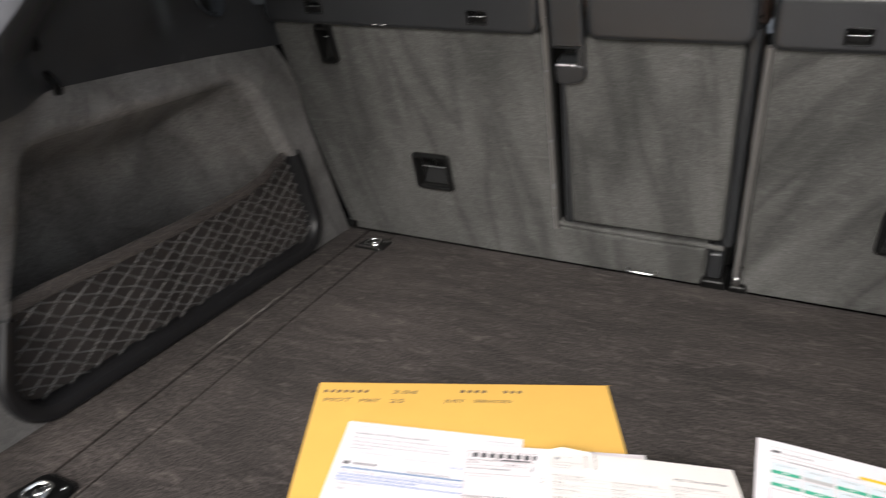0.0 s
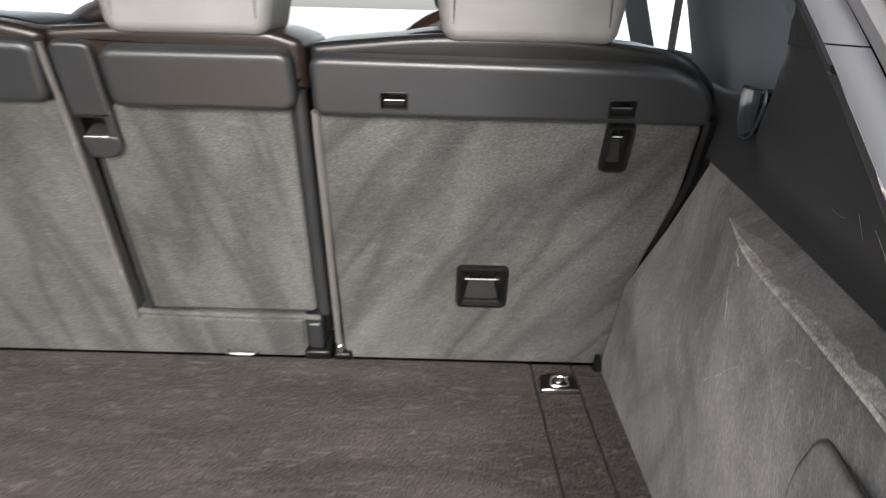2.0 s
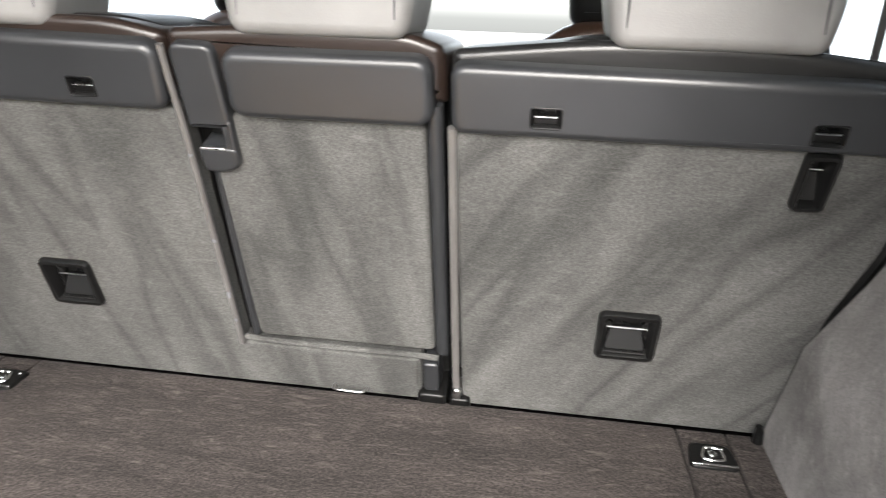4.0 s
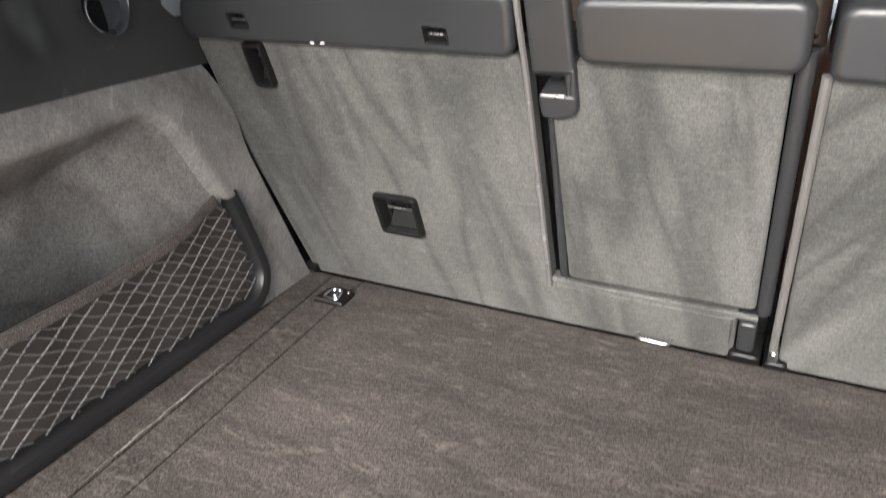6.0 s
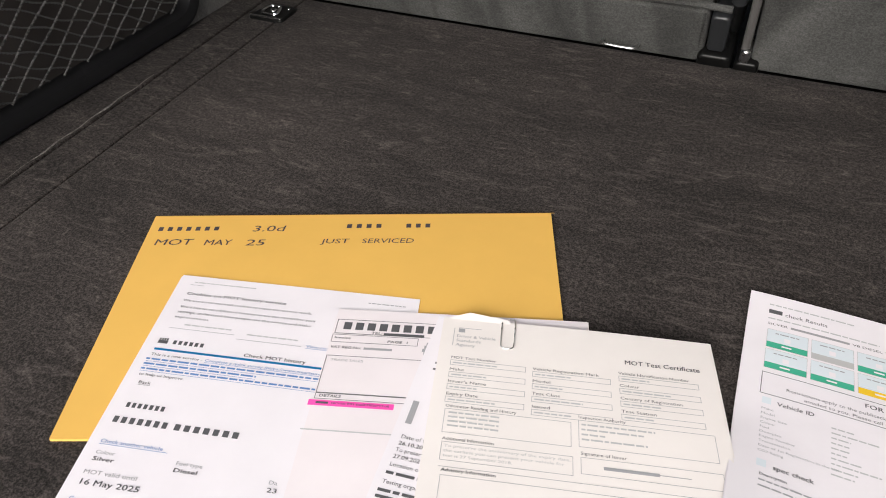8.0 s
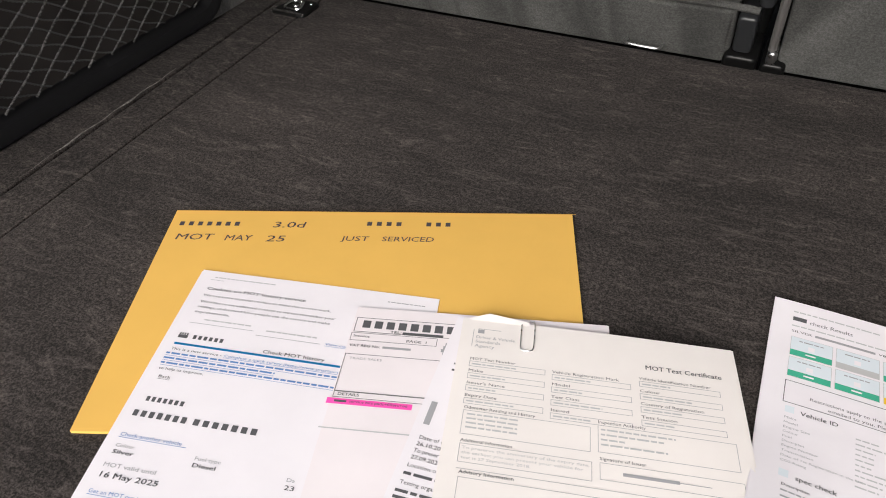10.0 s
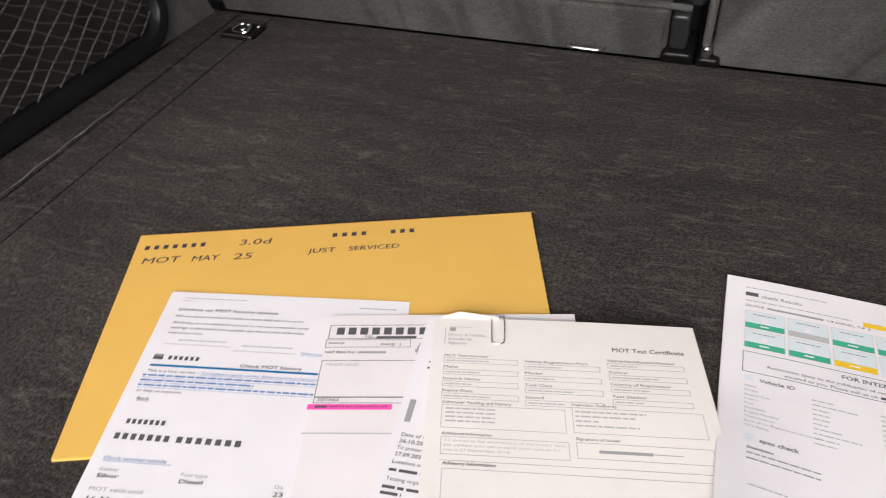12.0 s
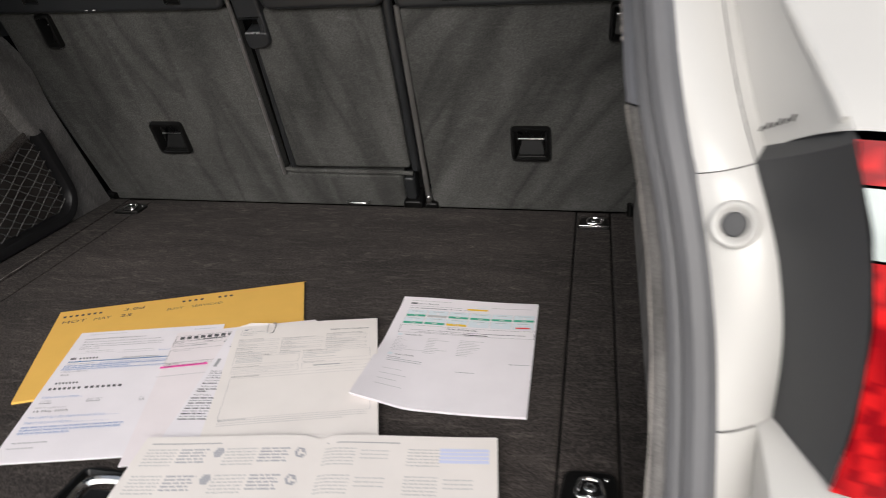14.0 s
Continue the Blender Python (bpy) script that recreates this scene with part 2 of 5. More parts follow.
def roundpoly(pts, r, n=5):
    """A polygon, counter-clockwise, with rounded corners; r is one radius or one for each corner."""
    rs = r if isinstance(r, (list, tuple)) else [r] * len(pts)
    out = []
    for i, q in enumerate(pts):
        q, p, s = Vector(q), Vector(pts[i - 1]), Vector(pts[(i + 1) % len(pts)])
        if rs[i] <= 0:
            out.append(tuple(q))
            continue
        a, b = (p - q), (s - q)
        half = a.angle(b) / 2
        cut = min(max(rs[i] / math.tan(half), rs[i] * 0.8), a.length * 0.48, b.length * 0.48)
        a, b = a.normalized(), b.normalized()
        c = q + (a + b).normalized() * (cut / math.cos(half))
        v, w = q + a * cut - c, q + b * cut - c
        turn = v.angle(w)
        if turn < 1e-3:
            out.append(tuple(q))
            continue
        for k in range(n + 1):
            t = k / n
            out.append(tuple(c + (v * math.sin((1 - t) * turn) + w * math.sin(t * turn)) / math.sin(turn)))
    return out


def rrect(x0, y0, x1, y1, r, n=4):
    return roundpoly([(x0, y0), (x1, y0), (x1, y1), (x0, y1)], r, n)


def ring_faces(bm, rings, closed=True):
    for a, b in zip(rings, rings[1:]):
        n = len(a)
        for i in range(n if closed else n - 1):
            j = (i + 1) % n
            bm.faces.new((a[i], a[j], b[j], b[i]))


def slab(outline, d0, d1, r, fn, bm=None, steps=3, back=True, holes=()):
    """A plate on an outline, from depth d0 to d1, its edge rounded by r, placed by fn(u, v, depth); holes open its front."""
    bm = bm or bmesh.new()
    rings = [[bm.verts.new(fn(u, v, d0)) for u, v in outline]]
    for k in range(steps + 1):
        a = k / steps * math.pi / 2
        pts = inset(outline, r * (1 - math.cos(a)))
        rings.append([bm.verts.new(fn(u, v, d1 - r + r * math.sin(a))) for u, v in pts])
    last = inset(outline, r + min(0.001, r * 0.3))
    rings.append([bm.verts.new(fn(u, v, d1)) for u, v in last])
    ring_faces(bm, rings)
    if holes:
        loops = [[Vector((u, v, 0)) for u, v in p] for p in (last, *holes)]
        verts = rings[-1] + [bm.verts.new(fn(u, v, d1)) for p in holes for u, v in p]
        for tri in tessellate_polygon(loops):
            a, b, c = (Vector((*((*last, *(q for p in holes for q in p))[i]), 0)) for i in tri)
            if len(set(tri)) == 3 and (b - a).cross(c - a).length > 1e-8:
                bm.faces.new([verts[i] for i in tri])
    else:
        bm.faces.new(rings[-1])
    if back:
        bm.faces.new(rings[0][::-1])
    return bm


def well(outline, wall, depth, r, fn, front=0.004, bm=None):
    """A bezel with a sunken middle: a raised rounded rim, then walls down to a floor."""
    bm = bm or bmesh.new()
    spec = [(0, -0.002), (0, front * 0.4), (r * 0.35, front), (wall - r * 0.35, front), (wall, front * 0.4), (wall + 0.002, -depth * 0.5), (wall + 0.004, -depth)]
    rings = [[bm.verts.new(fn(u, v, d)) for u, v in inset(outline, a)] for a, d in spec]
    ring_faces(bm, rings)
    bm.faces.new(rings[-1])
    return bm


def loft(curves, bm=None, closed=False):
    bm = bm or bmesh.new()
    rows = [[bm.verts.new(p) for p in c] for c in curves]
    ring_faces(bm, rows, closed)
    return bm


def tube(points, radius, bm=None, n=7, closed=False):
    bm = bm or bmesh.new()
    pts = [Vector(p) for p in points]
    rings, up = [], None
    for i, p in enumerate(pts):
        if closed:
            d = pts[(i + 1) % len(pts)] - pts[i - 1]
        else:
            d = pts[min(i + 1, len(pts) - 1)] - pts[max(i - 1, 0)]
        d.normalize()
        if up is None:
            up = d.orthogonal().normalized()
        up = (up - d * up.dot(d)).normalized()
        side = d.cross(up)
        rad = radius(i / max(1, len(pts) - 1)) if callable(radius) else radius
        rings.append([bm.verts.new(p + (up * math.cos(2 * math.pi * k / n) + side * math.sin(2 * math.pi * k / n)) * rad) for k in range(n)])
    if closed:
        rings.append(rings[0])
    ring_faces(bm, rings)
    if not closed:
        bm.faces.new(rings[0][::-1])
        bm.faces.new(rings[-1])
    return bm


def smooth_path(points, n=8, closed=False):
    """Points of a curve that glides through the given ones."""
    P = [Vector(p) for p in points]
    out, m = [], len(P)
    for i in range(m if closed else m - 1):
        a = P[i - 1] if closed or i else P[0] * 2 - P[1]
        b, c = P[i], P[(i + 1) % m]
        d = P[(i + 2) % m] if closed or i + 2 < m else P[-1] * 2 - P[-2]
        for k in range(n):
            t = k / n
            out.append(0.5 * ((2 * b) + (c - a) * t + (2 * a - 5 * b + 4 * c - d) * t * t + (3 * b - a - 3 * c + d) * t ** 3))
    if not closed:
        out.append(P[-1])
    return out


def box(size, at, r, bm=None, fn=None):
    """A block with rounded edges, its middle at the given place."""
    x, y, z = (s / 2 for s in size)
    fn = fn or (lambda u, v, d: (at[0] + u, at[1] + v, at[2] + d))
    bm = bm or bmesh.new()
    o = rrect(-x, -y, x, y, r * 1.2, 3)
    rings = []
    for k in range(4):
        a = k / 3 * math.pi / 2
        rings.append([bm.verts.new(fn(u, v, -z + r * (1 - math.cos(a)))) for u, v in inset(o, r * (1 - math.sin(a)))])
    for k in range(4):
        a = k / 3 * math.pi / 2
        rings.append([bm.verts.new(fn(u, v, z - r + r * math.sin(a))) for u, v in inset(o, r * (1 - math.cos(a)))])
    ring_faces(bm, rings)
    bm.faces.new(rings[0][::-1])
    bm.faces.new(rings[-1])
    return bm


def lerp(table, z):
    """A value (or tuple of values) from rows (key, values...), between the rows."""
    if z <= table[0][0]:
        return table[0][1:]
    for a, b in zip(table, table[1:]):
        if z <= b[0]:
            t = (z - a[0]) / (b[0] - a[0])
            return tuple(p + (q - p) * t for p, q in zip(a[1:], b[1:]))
    return table[-1][1:]


def flat(x, y, d):
    return (x, y, d)


def ease(t):
    t = max(0.0, min(1.0, t))
    return t * t * (3 - 2 * t)


# ---- setting: ground and boot floor ----
bm = bmesh.new()
bm.faces.new([bm.verts.new(p) for p in ((-80, -80, -0.75), (80, -80, -0.75), (80, 80, -0.75), (-80, 80, -0.75))])
tagged(part("ground", bm, BOUNCEGROUND, smooth=False), "pale unseen ground that bounces light into the boot", "ground", kind="structure")

floor = thing("floor", "black-brown carpeted boot floor with side strips", "boot floor", kind="structure")
part("floor_panel", slab(roundpoly([(-0.4105, 0.10), (0.486, 0.10), (0.468, 1.066), (-0.4945, 1.066)], 0.006), -0.02, 0.0, 0.003, flat), CARPET, floor, "large lift-out carpeted panel")
part("side_strip", slab([(-0.4625, 0.10), (-0.4125, 0.10), (-0.4965, 1.066), (-0.557, 1.066)], -0.02, -0.0008, 0.0025, flat), CARPET, floor)
part("side_strip", slab([(-0.60, 0.10), (-0.4640, 0.10), (-0.5585, 1.066), (-0.64, 1.066)], -0.02, 0.0004, 0.0025, flat), CARPET, floor)
part("side_strip", slab([(0.4885, 0.10), (0.550, 0.10), (0.5345, 1.066), (0.4705, 1.066)], -0.02, -0.001, 0.003, flat), CARPET, floor)
part("side_strip", slab([(0.5525, 0.10), (0.63, 0.10), (0.63, 1.066), (0.537, 1.066)], -0.02, -0.001, 0.003, flat), CARPET, floor)
part("underfloor", slab([(-0.72, 0.06), (0.72, 0.06), (0.72, 1.35), (-0.72, 1.35)], -0.06, -0.022, 0.002, flat), VOID, floor)

# The rear edge of the side linings, and the edge of the paint beyond the rubber seal: (z, x, y).
EDGE = [(-0.06, 0.566, 0.085), (0.0, 0.564, 0.10), (0.08, 0.561, 0.12), (0.167, 0.562, 0.15), (0.22, 0.560, 0.172), (0.271, 0.556, 0.191), (0.322, 0.548, 0.214), (0.362, 0.540, 0.234), (0.387, 0.533, 0.250), (0.418, 0.529, 0.288), (0.458, 0.530, 0.335), (0.56, 0.510, 0.43), (0.70, 0.465, 0.58), (0.80, 0.435, 0.68)]
RIM = [(-0.06, 0.612, 0.065), (0.05, 0.606, 0.08), (0.137, 0.600, 0.101), (0.182, 0.600, 0.116), (0.237, 0.597, 0.135), (0.275, 0.593, 0.149), (0.321, 0.586, 0.165), (0.356, 0.577, 0.180), (0.380, 0.571, 0.196), (0.408, 0.565, 0.215), (0.464, 0.560, 0.253), (0.56, 0.543, 0.36), (0.70, 0.495, 0.53), (0.80, 0.465, 0.64)]


def smooth_at(table, z):
    """The same as lerp, with the corners of the line softened."""
    k = [lerp(table, z + o) for o in (-0.03, -0.015, 0.0, 0.015, 0.03)]
    return tuple(sum(v) / 5 for v in zip(*k))


def crease_z(y):
    """Height of the fold in the lining, below which the wall drops and above which a narrow ledge runs out."""
    return lerp([(0.10, 0.257), (0.39, 0.295), (0.45, 0.306), (0.54, 0.317), (0.65, 0.328), (0.74, 0.340), (0.93, 0.359)], y)[0]


def top_z(side, y):
    """The upper edge of the carpet lining."""
    if side > 0:
        return lerp([(0.10, 0.385), (0.25, 0.385), (0.30, 0.372), (0.36, 0.340), (0.42, 0.321), (0.47, 0.323), (0.60, 0.338), (0.77, 0.358), (0.93, 0.373), (1.0, 0.375)], y)[0]
    return lerp([(0.2, 0.362), (0.43, 0.3795), (0.60, 0.384), (0.75, 0.386), (0.92, 0.386)], y)[0]


def wall_x(side, y, z):
    """How far out the boot's side lining lies at y and z."""
    if side > 0:
        zc, zt = crease_z(y), top_z(1, y)
        shelf = lerp([(0.0, 0.580), (0.20, 0.594), (zc - 0.006, 0.608), (zc, 0.613), (zc + 0.003, 0.624), (zt, 0.657), (0.6, 0.659)], z)[0]
        slope = lerp([(0.0, 0.580), (0.167, 0.588), (0.27, 0.627), (0.362, 0.655), (0.6, 0.659)], z)[0]
        k = ease((y - 0.66) / 0.24)
        x = shelf * (1 - k) + slope * k
    else:
        x = 0.562 + 0.035 * (y - 0.25) / 0.7 + 0.09 * z + 2.7 * max(0.0, z - 0.28) ** 2
    ex, ey = lerp(EDGE, z)
    t = ease((y - ey) / 0.22)
    return ex * (1 - t) + x * t


def end_y(side, z):
    """Where the lining stops, short of the seat back."""
    return 1.060 - 0.39 * z - (0.004 if side < 0 else 0.0) + (0.024 * ease((z - 0.24) / 0.12) if side < 0 else 0.0)


def upper_x(side, y, z):
    low = wall_x(side, y, top_z(side, y)) - 0.001
    rise = z - top_z(side, y)
    x = low + (wall_x(side, 1.0, 0.39) + 0.014 - low) * ease(rise / 0.10) - 0.16 * max(0.0, z - 0.5)
    x -= 0.046 * (1 - ease((y - (0.68 + 0.45 * (0.51 - z) if side > 0 else 0.62)) / 0.10)) * ease((rise - 0.01) / 0.08)
    ex, ey = smooth_at(EDGE, z)
    t = ease((y - ey) / (0.22 - 0.07 * ease(rise / 0.05)))
    return ex * (1 - t) + x * t


# ---- setting: side linings ----
def side_grid(side, ny=44, nz=44):
    bm = bmesh.new()
    rows = []
    for j in range(nz + 1):
        row = []
        for i in range(ny + 1):
            s = i / ny
            z0 = j / nz
            y = 0.6
            for _ in range(5):
                z = -0.02 + (top_z(side, y) + 0.02) * z0 if side < 0 else -0.02 + (crease_z(y) - 0.006 + 0.02) * z0 / 0.68 if z0 < 0.68 else crease_z(y) - 0.006 + (top_z(1, y) - crease_z(y) + 0.006) * (z0 - 0.68) / 0.32
                ey = lerp(EDGE, z)[1]
                y = ey + (end_y(side, z) - ey) * s ** 1.2
            row.append(bm.verts.new((side * wall_x(side, y, z), y, z)))
        rows.append(row)
    ring_faces(bm, rows, False)
    return bm


wall_r = thing("wall_right", "grey-brown felt side lining with scuffs and an access panel", "side lining", kind="structure")
part("lining", side_grid(1), LINING, wall_r)


def on_wall(side, lift=0.0):
    return lambda u, v, d: (side * (wall_x(side, u, v) - d - lift), u, v)


# access panel in the right lining, a rounded arch
arch = roundpoly([(0.24, 0.03), (0.464, 0.03), (0.491, 0.220), (0.476, 0.262), (0.24, 0.264)], [0.02, 0.02, 0.02, 0.014, 0.03], 6)
# dark thread laid round the panel in place of the groove's soft shade
part("panel_groove", tube([on_wall(1)(u, v, 0.0) for u, v in inset(arch, -0.001)], 0.0014, n=6, closed=True), TRAY, wall_r, "dark thread painting the shade round the panel")
part("access_panel", slab(arch, -0.004, 0.004, 0.0035, on_wall(1)), LINING, wall_r, "felt-covered access panel")
notch = roundpoly([(0.405, 0.165), (0.440, 0.190), (0.441, 0.222), (0.402, 0.219), (0.365, 0.19)], 0.006, 3)
# recess in the darkened felt, so its shade is partly painted
part("finger_recess", well(notch, 0.006, 0.010, 0.004, on_wall(1, 0.004), 0.001), SHADEDFELT, wall_r, "shallow finger recess")

# hinge pin of the seat back at the lining's foot, and the pale seam in the trim above
part("hinge_pin", tube([(0.573, 1.046, 0.002), (0.573, 1.046, 0.020), (0.571, 1.044, 0.027)], lambda t: 0.0075 - 0.003 * t, n=12), BLACK, wall_r, "black hinge pin")
# worn fold above the wall, the ledge's light painted as a pale band, and old scuffs on the felt
for name, mat, lo, wide, gain, lift in (("lit_ledge_band", LITFELT, 0.0, 0.010, 0.006, 0.0004), ("worn_fold", FOLD, -0.003, 0.0055, 0.0035, 0.0009)):
    rows = [[] for _ in range(6)]
    for i in range(121):
        y = 0.28 + 0.48 * i / 120
        fade = ease((0.77 - y) / 0.14)
        span = (wide + gain * ease((0.62 - y) / 0.2)) * fade * (1 + 0.06 * math.sin(y * 190) + 0.08 * math.sin(y * 47 + 1)) + 0.0003
        for k, row in enumerate(rows):
            z = crease_z(y) + lo * fade + span * k / 5
            row.append((wall_x(1, y, z) - lift * math.sin(math.pi * k / 5) - 0.0002, y, z))
    part(name, loft(rows), mat, wall_r, "pale fold of the felt, part worn, part painted light")
for a, b, r in (((0.678, 0.193), (0.605, 0.255), 0.0011), ((0.690, 0.300), (0.668, 0.259), 0.0009), ((0.573, 0.279), (0.513, 0.297), 0.0009), ((0.70, 0.332), (0.672, 0.318), 0.0012)):
    pts = [(a[0] + (b[0] - a[0]) * i / 8, a[1] + (b[1] - a[1]) * i / 8 + 0.002 * math.sin(i * 1.7)) for i in range(9)]
    part("scuff", tube([(wall_x(1, y, z) + 0.0002, y, z) for y, z in pts], lambda t, r=r: r * (0.3 + math.sin(math.pi * t) * 0.7), n=5), WORN, wall_r)

# left lining: a frame round the pocket, then the pocket's own walls
wall_l = thing("wall_left", "grey-brown felt side lining with a deep netted pocket", "side lining", kind="structure")


def dense(pts, step):
    """Adds points along the long sides of an outline."""
    out = []
    for p, q in zip(pts, pts[1:] + pts[:1]):
        k = max(1, int((Vector(q) - Vector(p)).length / step))
        out += [tuple(Vector(p).lerp(Vector(q), i / k)) for i in range(k)]
    return out


POCKET = dense(roundpoly([(0.258, 0.016), (0.946, 0.018), (0.894, 0.205), (0.818, 0.358), (0.362, 0.338)], [0.05, 0.045, 0.08, 0.06, 0.05], 9), 0.03)


def pocket_ring(a):
    """The pocket's outline drawn in by a; the foot hardly draws in, where the net's frame covers it."""
    return [tuple(Vector(p).lerp(Vector(q), ease((q[1] - 0.14) / 0.10) if a < 0.026 else 1.0)) for p, q in zip(inset(POCKET, a * 0.15), inset(POCKET, a))]


def pocket_lining():
    bm = bmesh.new()
    n = len(POCKET)
    c = Vector((0.6, 0.17))
    outer = []
    for u, v in POCKET:
        d = Vector((u, v)) - c
        t = 1e9
        for val, comp, lo, hi in ((d.x, c.x, 0.10, 1.12), (d.y, c.y, -0.02, 0.40)):
            if val > 1e-9:
                t = min(t, (hi - comp) / val)
            elif val < -1e-9:
                t = min(t, (lo - comp) / val)
        p = c + d * t
        y, z = p
        z = min(z, top_z(-1, y))
        y = min(max(y, lerp(EDGE, z)[1]), end_y(-1, z))
        outer.append((y, z))
    for y, z in ((lerp(EDGE, 0.362)[1], 0.362), (end_y(-1, 0.384), 0.384), (end_y(-1, -0.02), -0.02), (lerp(EDGE, -0.02)[1], -0.02)):
        k = min(range(n), key=lambda i: (outer[i][0] - y) ** 2 + (outer[i][1] - z) ** 2)
        outer[k] = (y, z)
    rings = []
    for k in range(9):
        s = k / 8
        rings.append([bm.verts.new(on_wall(-1)(o[0] * (1 - s) + u * s, o[1] * (1 - s) + v * s, 0)) for o, (u, v) in zip(outer, POCKET)])
    # the pocket: a rounded lip, walls that run in, and a back
    rings += [[bm.verts.new(on_wall(-1)(u, v, d)) for u, v in pocket_ring(a)] for a, d in ((0.003, -0.001), (0.008, -0.004), (0.014, -0.010), (0.019, -0.019))]
    ring_faces(bm, rings)
    return bm


def pocket_back():
    bm = bmesh.new()
    rings = []
    for a, d in ((0.019, -0.019), (0.021, -0.03), (0.024, -0.055), (0.029, -0.09), (0.035, -0.108), (0.045, -0.116), (0.065, -0.119)):
        row = []
        for u, v in pocket_ring(a):
            lean = 1.6 * (-d - 0.019) * ease((u - 0.55) / 0.35)
            row.append(bm.verts.new(on_wall(-1)(u - lean, v - 0.5 * (-d - 0.019) * ease((v - 0.2) / 0.12), d)))
        rings.append(row)
    # the back closes towards its middle
    mid = sum((v.co for v in rings[-1]), Vector()) / len(rings[-1])
    for f in (0.25, 0.5, 0.75, 0.97):
        rings.append([bm.verts.new(v.co.lerp(mid, f)) for v in rings[6]])
    ring_faces(bm, rings)
    bm.faces.new(rings[-1])
    return bm


rnd = random.Random(4)
ridge = [(0.50 + 0.011 * k, rnd.uniform(0.25, 1.0)) for k in range(25)]
bm = tube([(-(0.4545 + 0.0975 * y) - 0.004 + 0.0012 * math.sin(k * 1.3), y, 0.0004) for k, (y, r) in enumerate(ridge)], lambda t: 0.0016 * ridge[min(24, int(t * 24.01))][1] * math.sin(math.pi * (0.04 + 0.92 * t)), n=6)
part("worn_ridge", bm, WORN, wall_l, "pale worn ridge of the felt")
part("lining", pocket_lining(), LINING, wall_l)
part("pocket", pocket_back(), SHADEDFELT, wall_l, "felt-lined pocket recess")
# corner closing strips behind the linings
for side, w in ((1, wall_r), (-1, wall_l)):
    part("shell", loft([[(side * 0.80, y, z) for z in (-0.1, 0.48)] for y in (0.2, 1.5)]), VOID, w, smooth=False)


# ---- setting: upper side trim and pillars ----
def upper_trim(side):
    bm = bmesh.new()
    rows = []
    for f in [0.0, 0.08, 0.15, 0.3, 0.45, 0.6, 0.75, 0.9, 1.0]:
        row = []
        for i in range(71):
            s = i / 70
            y = 0.5
            for _ in range(4):
                lo = top_z(side, y) - 0.001
                hi = 0.523 - (0.06 if side > 0 else 0.016) * ease((y - (0.702 if side > 0 else 0.62)) / (0.035 if side > 0 else 0.10)) - 0.012 * ease((y - 0.8) / 0.15)
                z = lo + (hi - lo) * f
                ey = smooth_at(EDGE, z)[1]
                y = ey + (1.0 - ey) * s ** 1.15
            row.append(bm.verts.new((side * (upper_x(side, y, z) - (0.001 if f == 0 else 0)), y, z)))
        rows.append(row)
    # the top rolls over into a narrow ledge
    for dx, dz in ((0.002, 0.0035), (0.005, 0.006), (0.010, 0.0075), (0.034, 0.0065)):
        rows.append([bm.verts.new(v.co + Vector((side * dx, 0, dz))) for v in rows[8]])
    ring_faces(bm, rows, False)
    return bm


def end_face(side, z0, z1):
    """The rounded end of the trim between its edge and the seal."""
    rows = []
    for f, dx, dy in ((0.0, 0.002, 0.003), (0.0, 0.0, -0.001), (0.03, 0.0, -0.004), (0.10, 0.0, -0.006), (0.22, 0.0, -0.006), (0.30, 0.0, -0.004), (0.33, 0.001, 0.002), (0.33, 0.002, 0.012)):
        row = []
        for i in range(29):
            z = z0 + (z1 - z0) * i / 28
            a, b = smooth_at(EDGE, z), smooth_at(RIM, z)
            row.append((side * (a[0] + (b[0] - a[0]) * f + dx), a[1] + (b[1] - a[1]) * f + dy, z))
        rows.append(row)
    return loft(rows)


def pillar_d(side):
    rows = []
    for j in range(15):
        z = 0.5235 + 0.27 * j / 14
        ey = smooth_at(EDGE, z)[1] + 0.003
        y1 = (0.738 if side > 0 else 0.652) + 0.40 * (z - 0.5)
        row = [(side * (upper_x(side, ey + (y1 - ey) * (i / 16), z) - 0.0006), ey + (y1 - ey) * (i / 16), z) for i in range(17)]
        x, y, _ = row[-1]
        row += [(x + side * 0.006, y + 0.006, z), (x + side * 0.06, y + 0.012, z)]
        rows.append(row)
    return loft(rows)


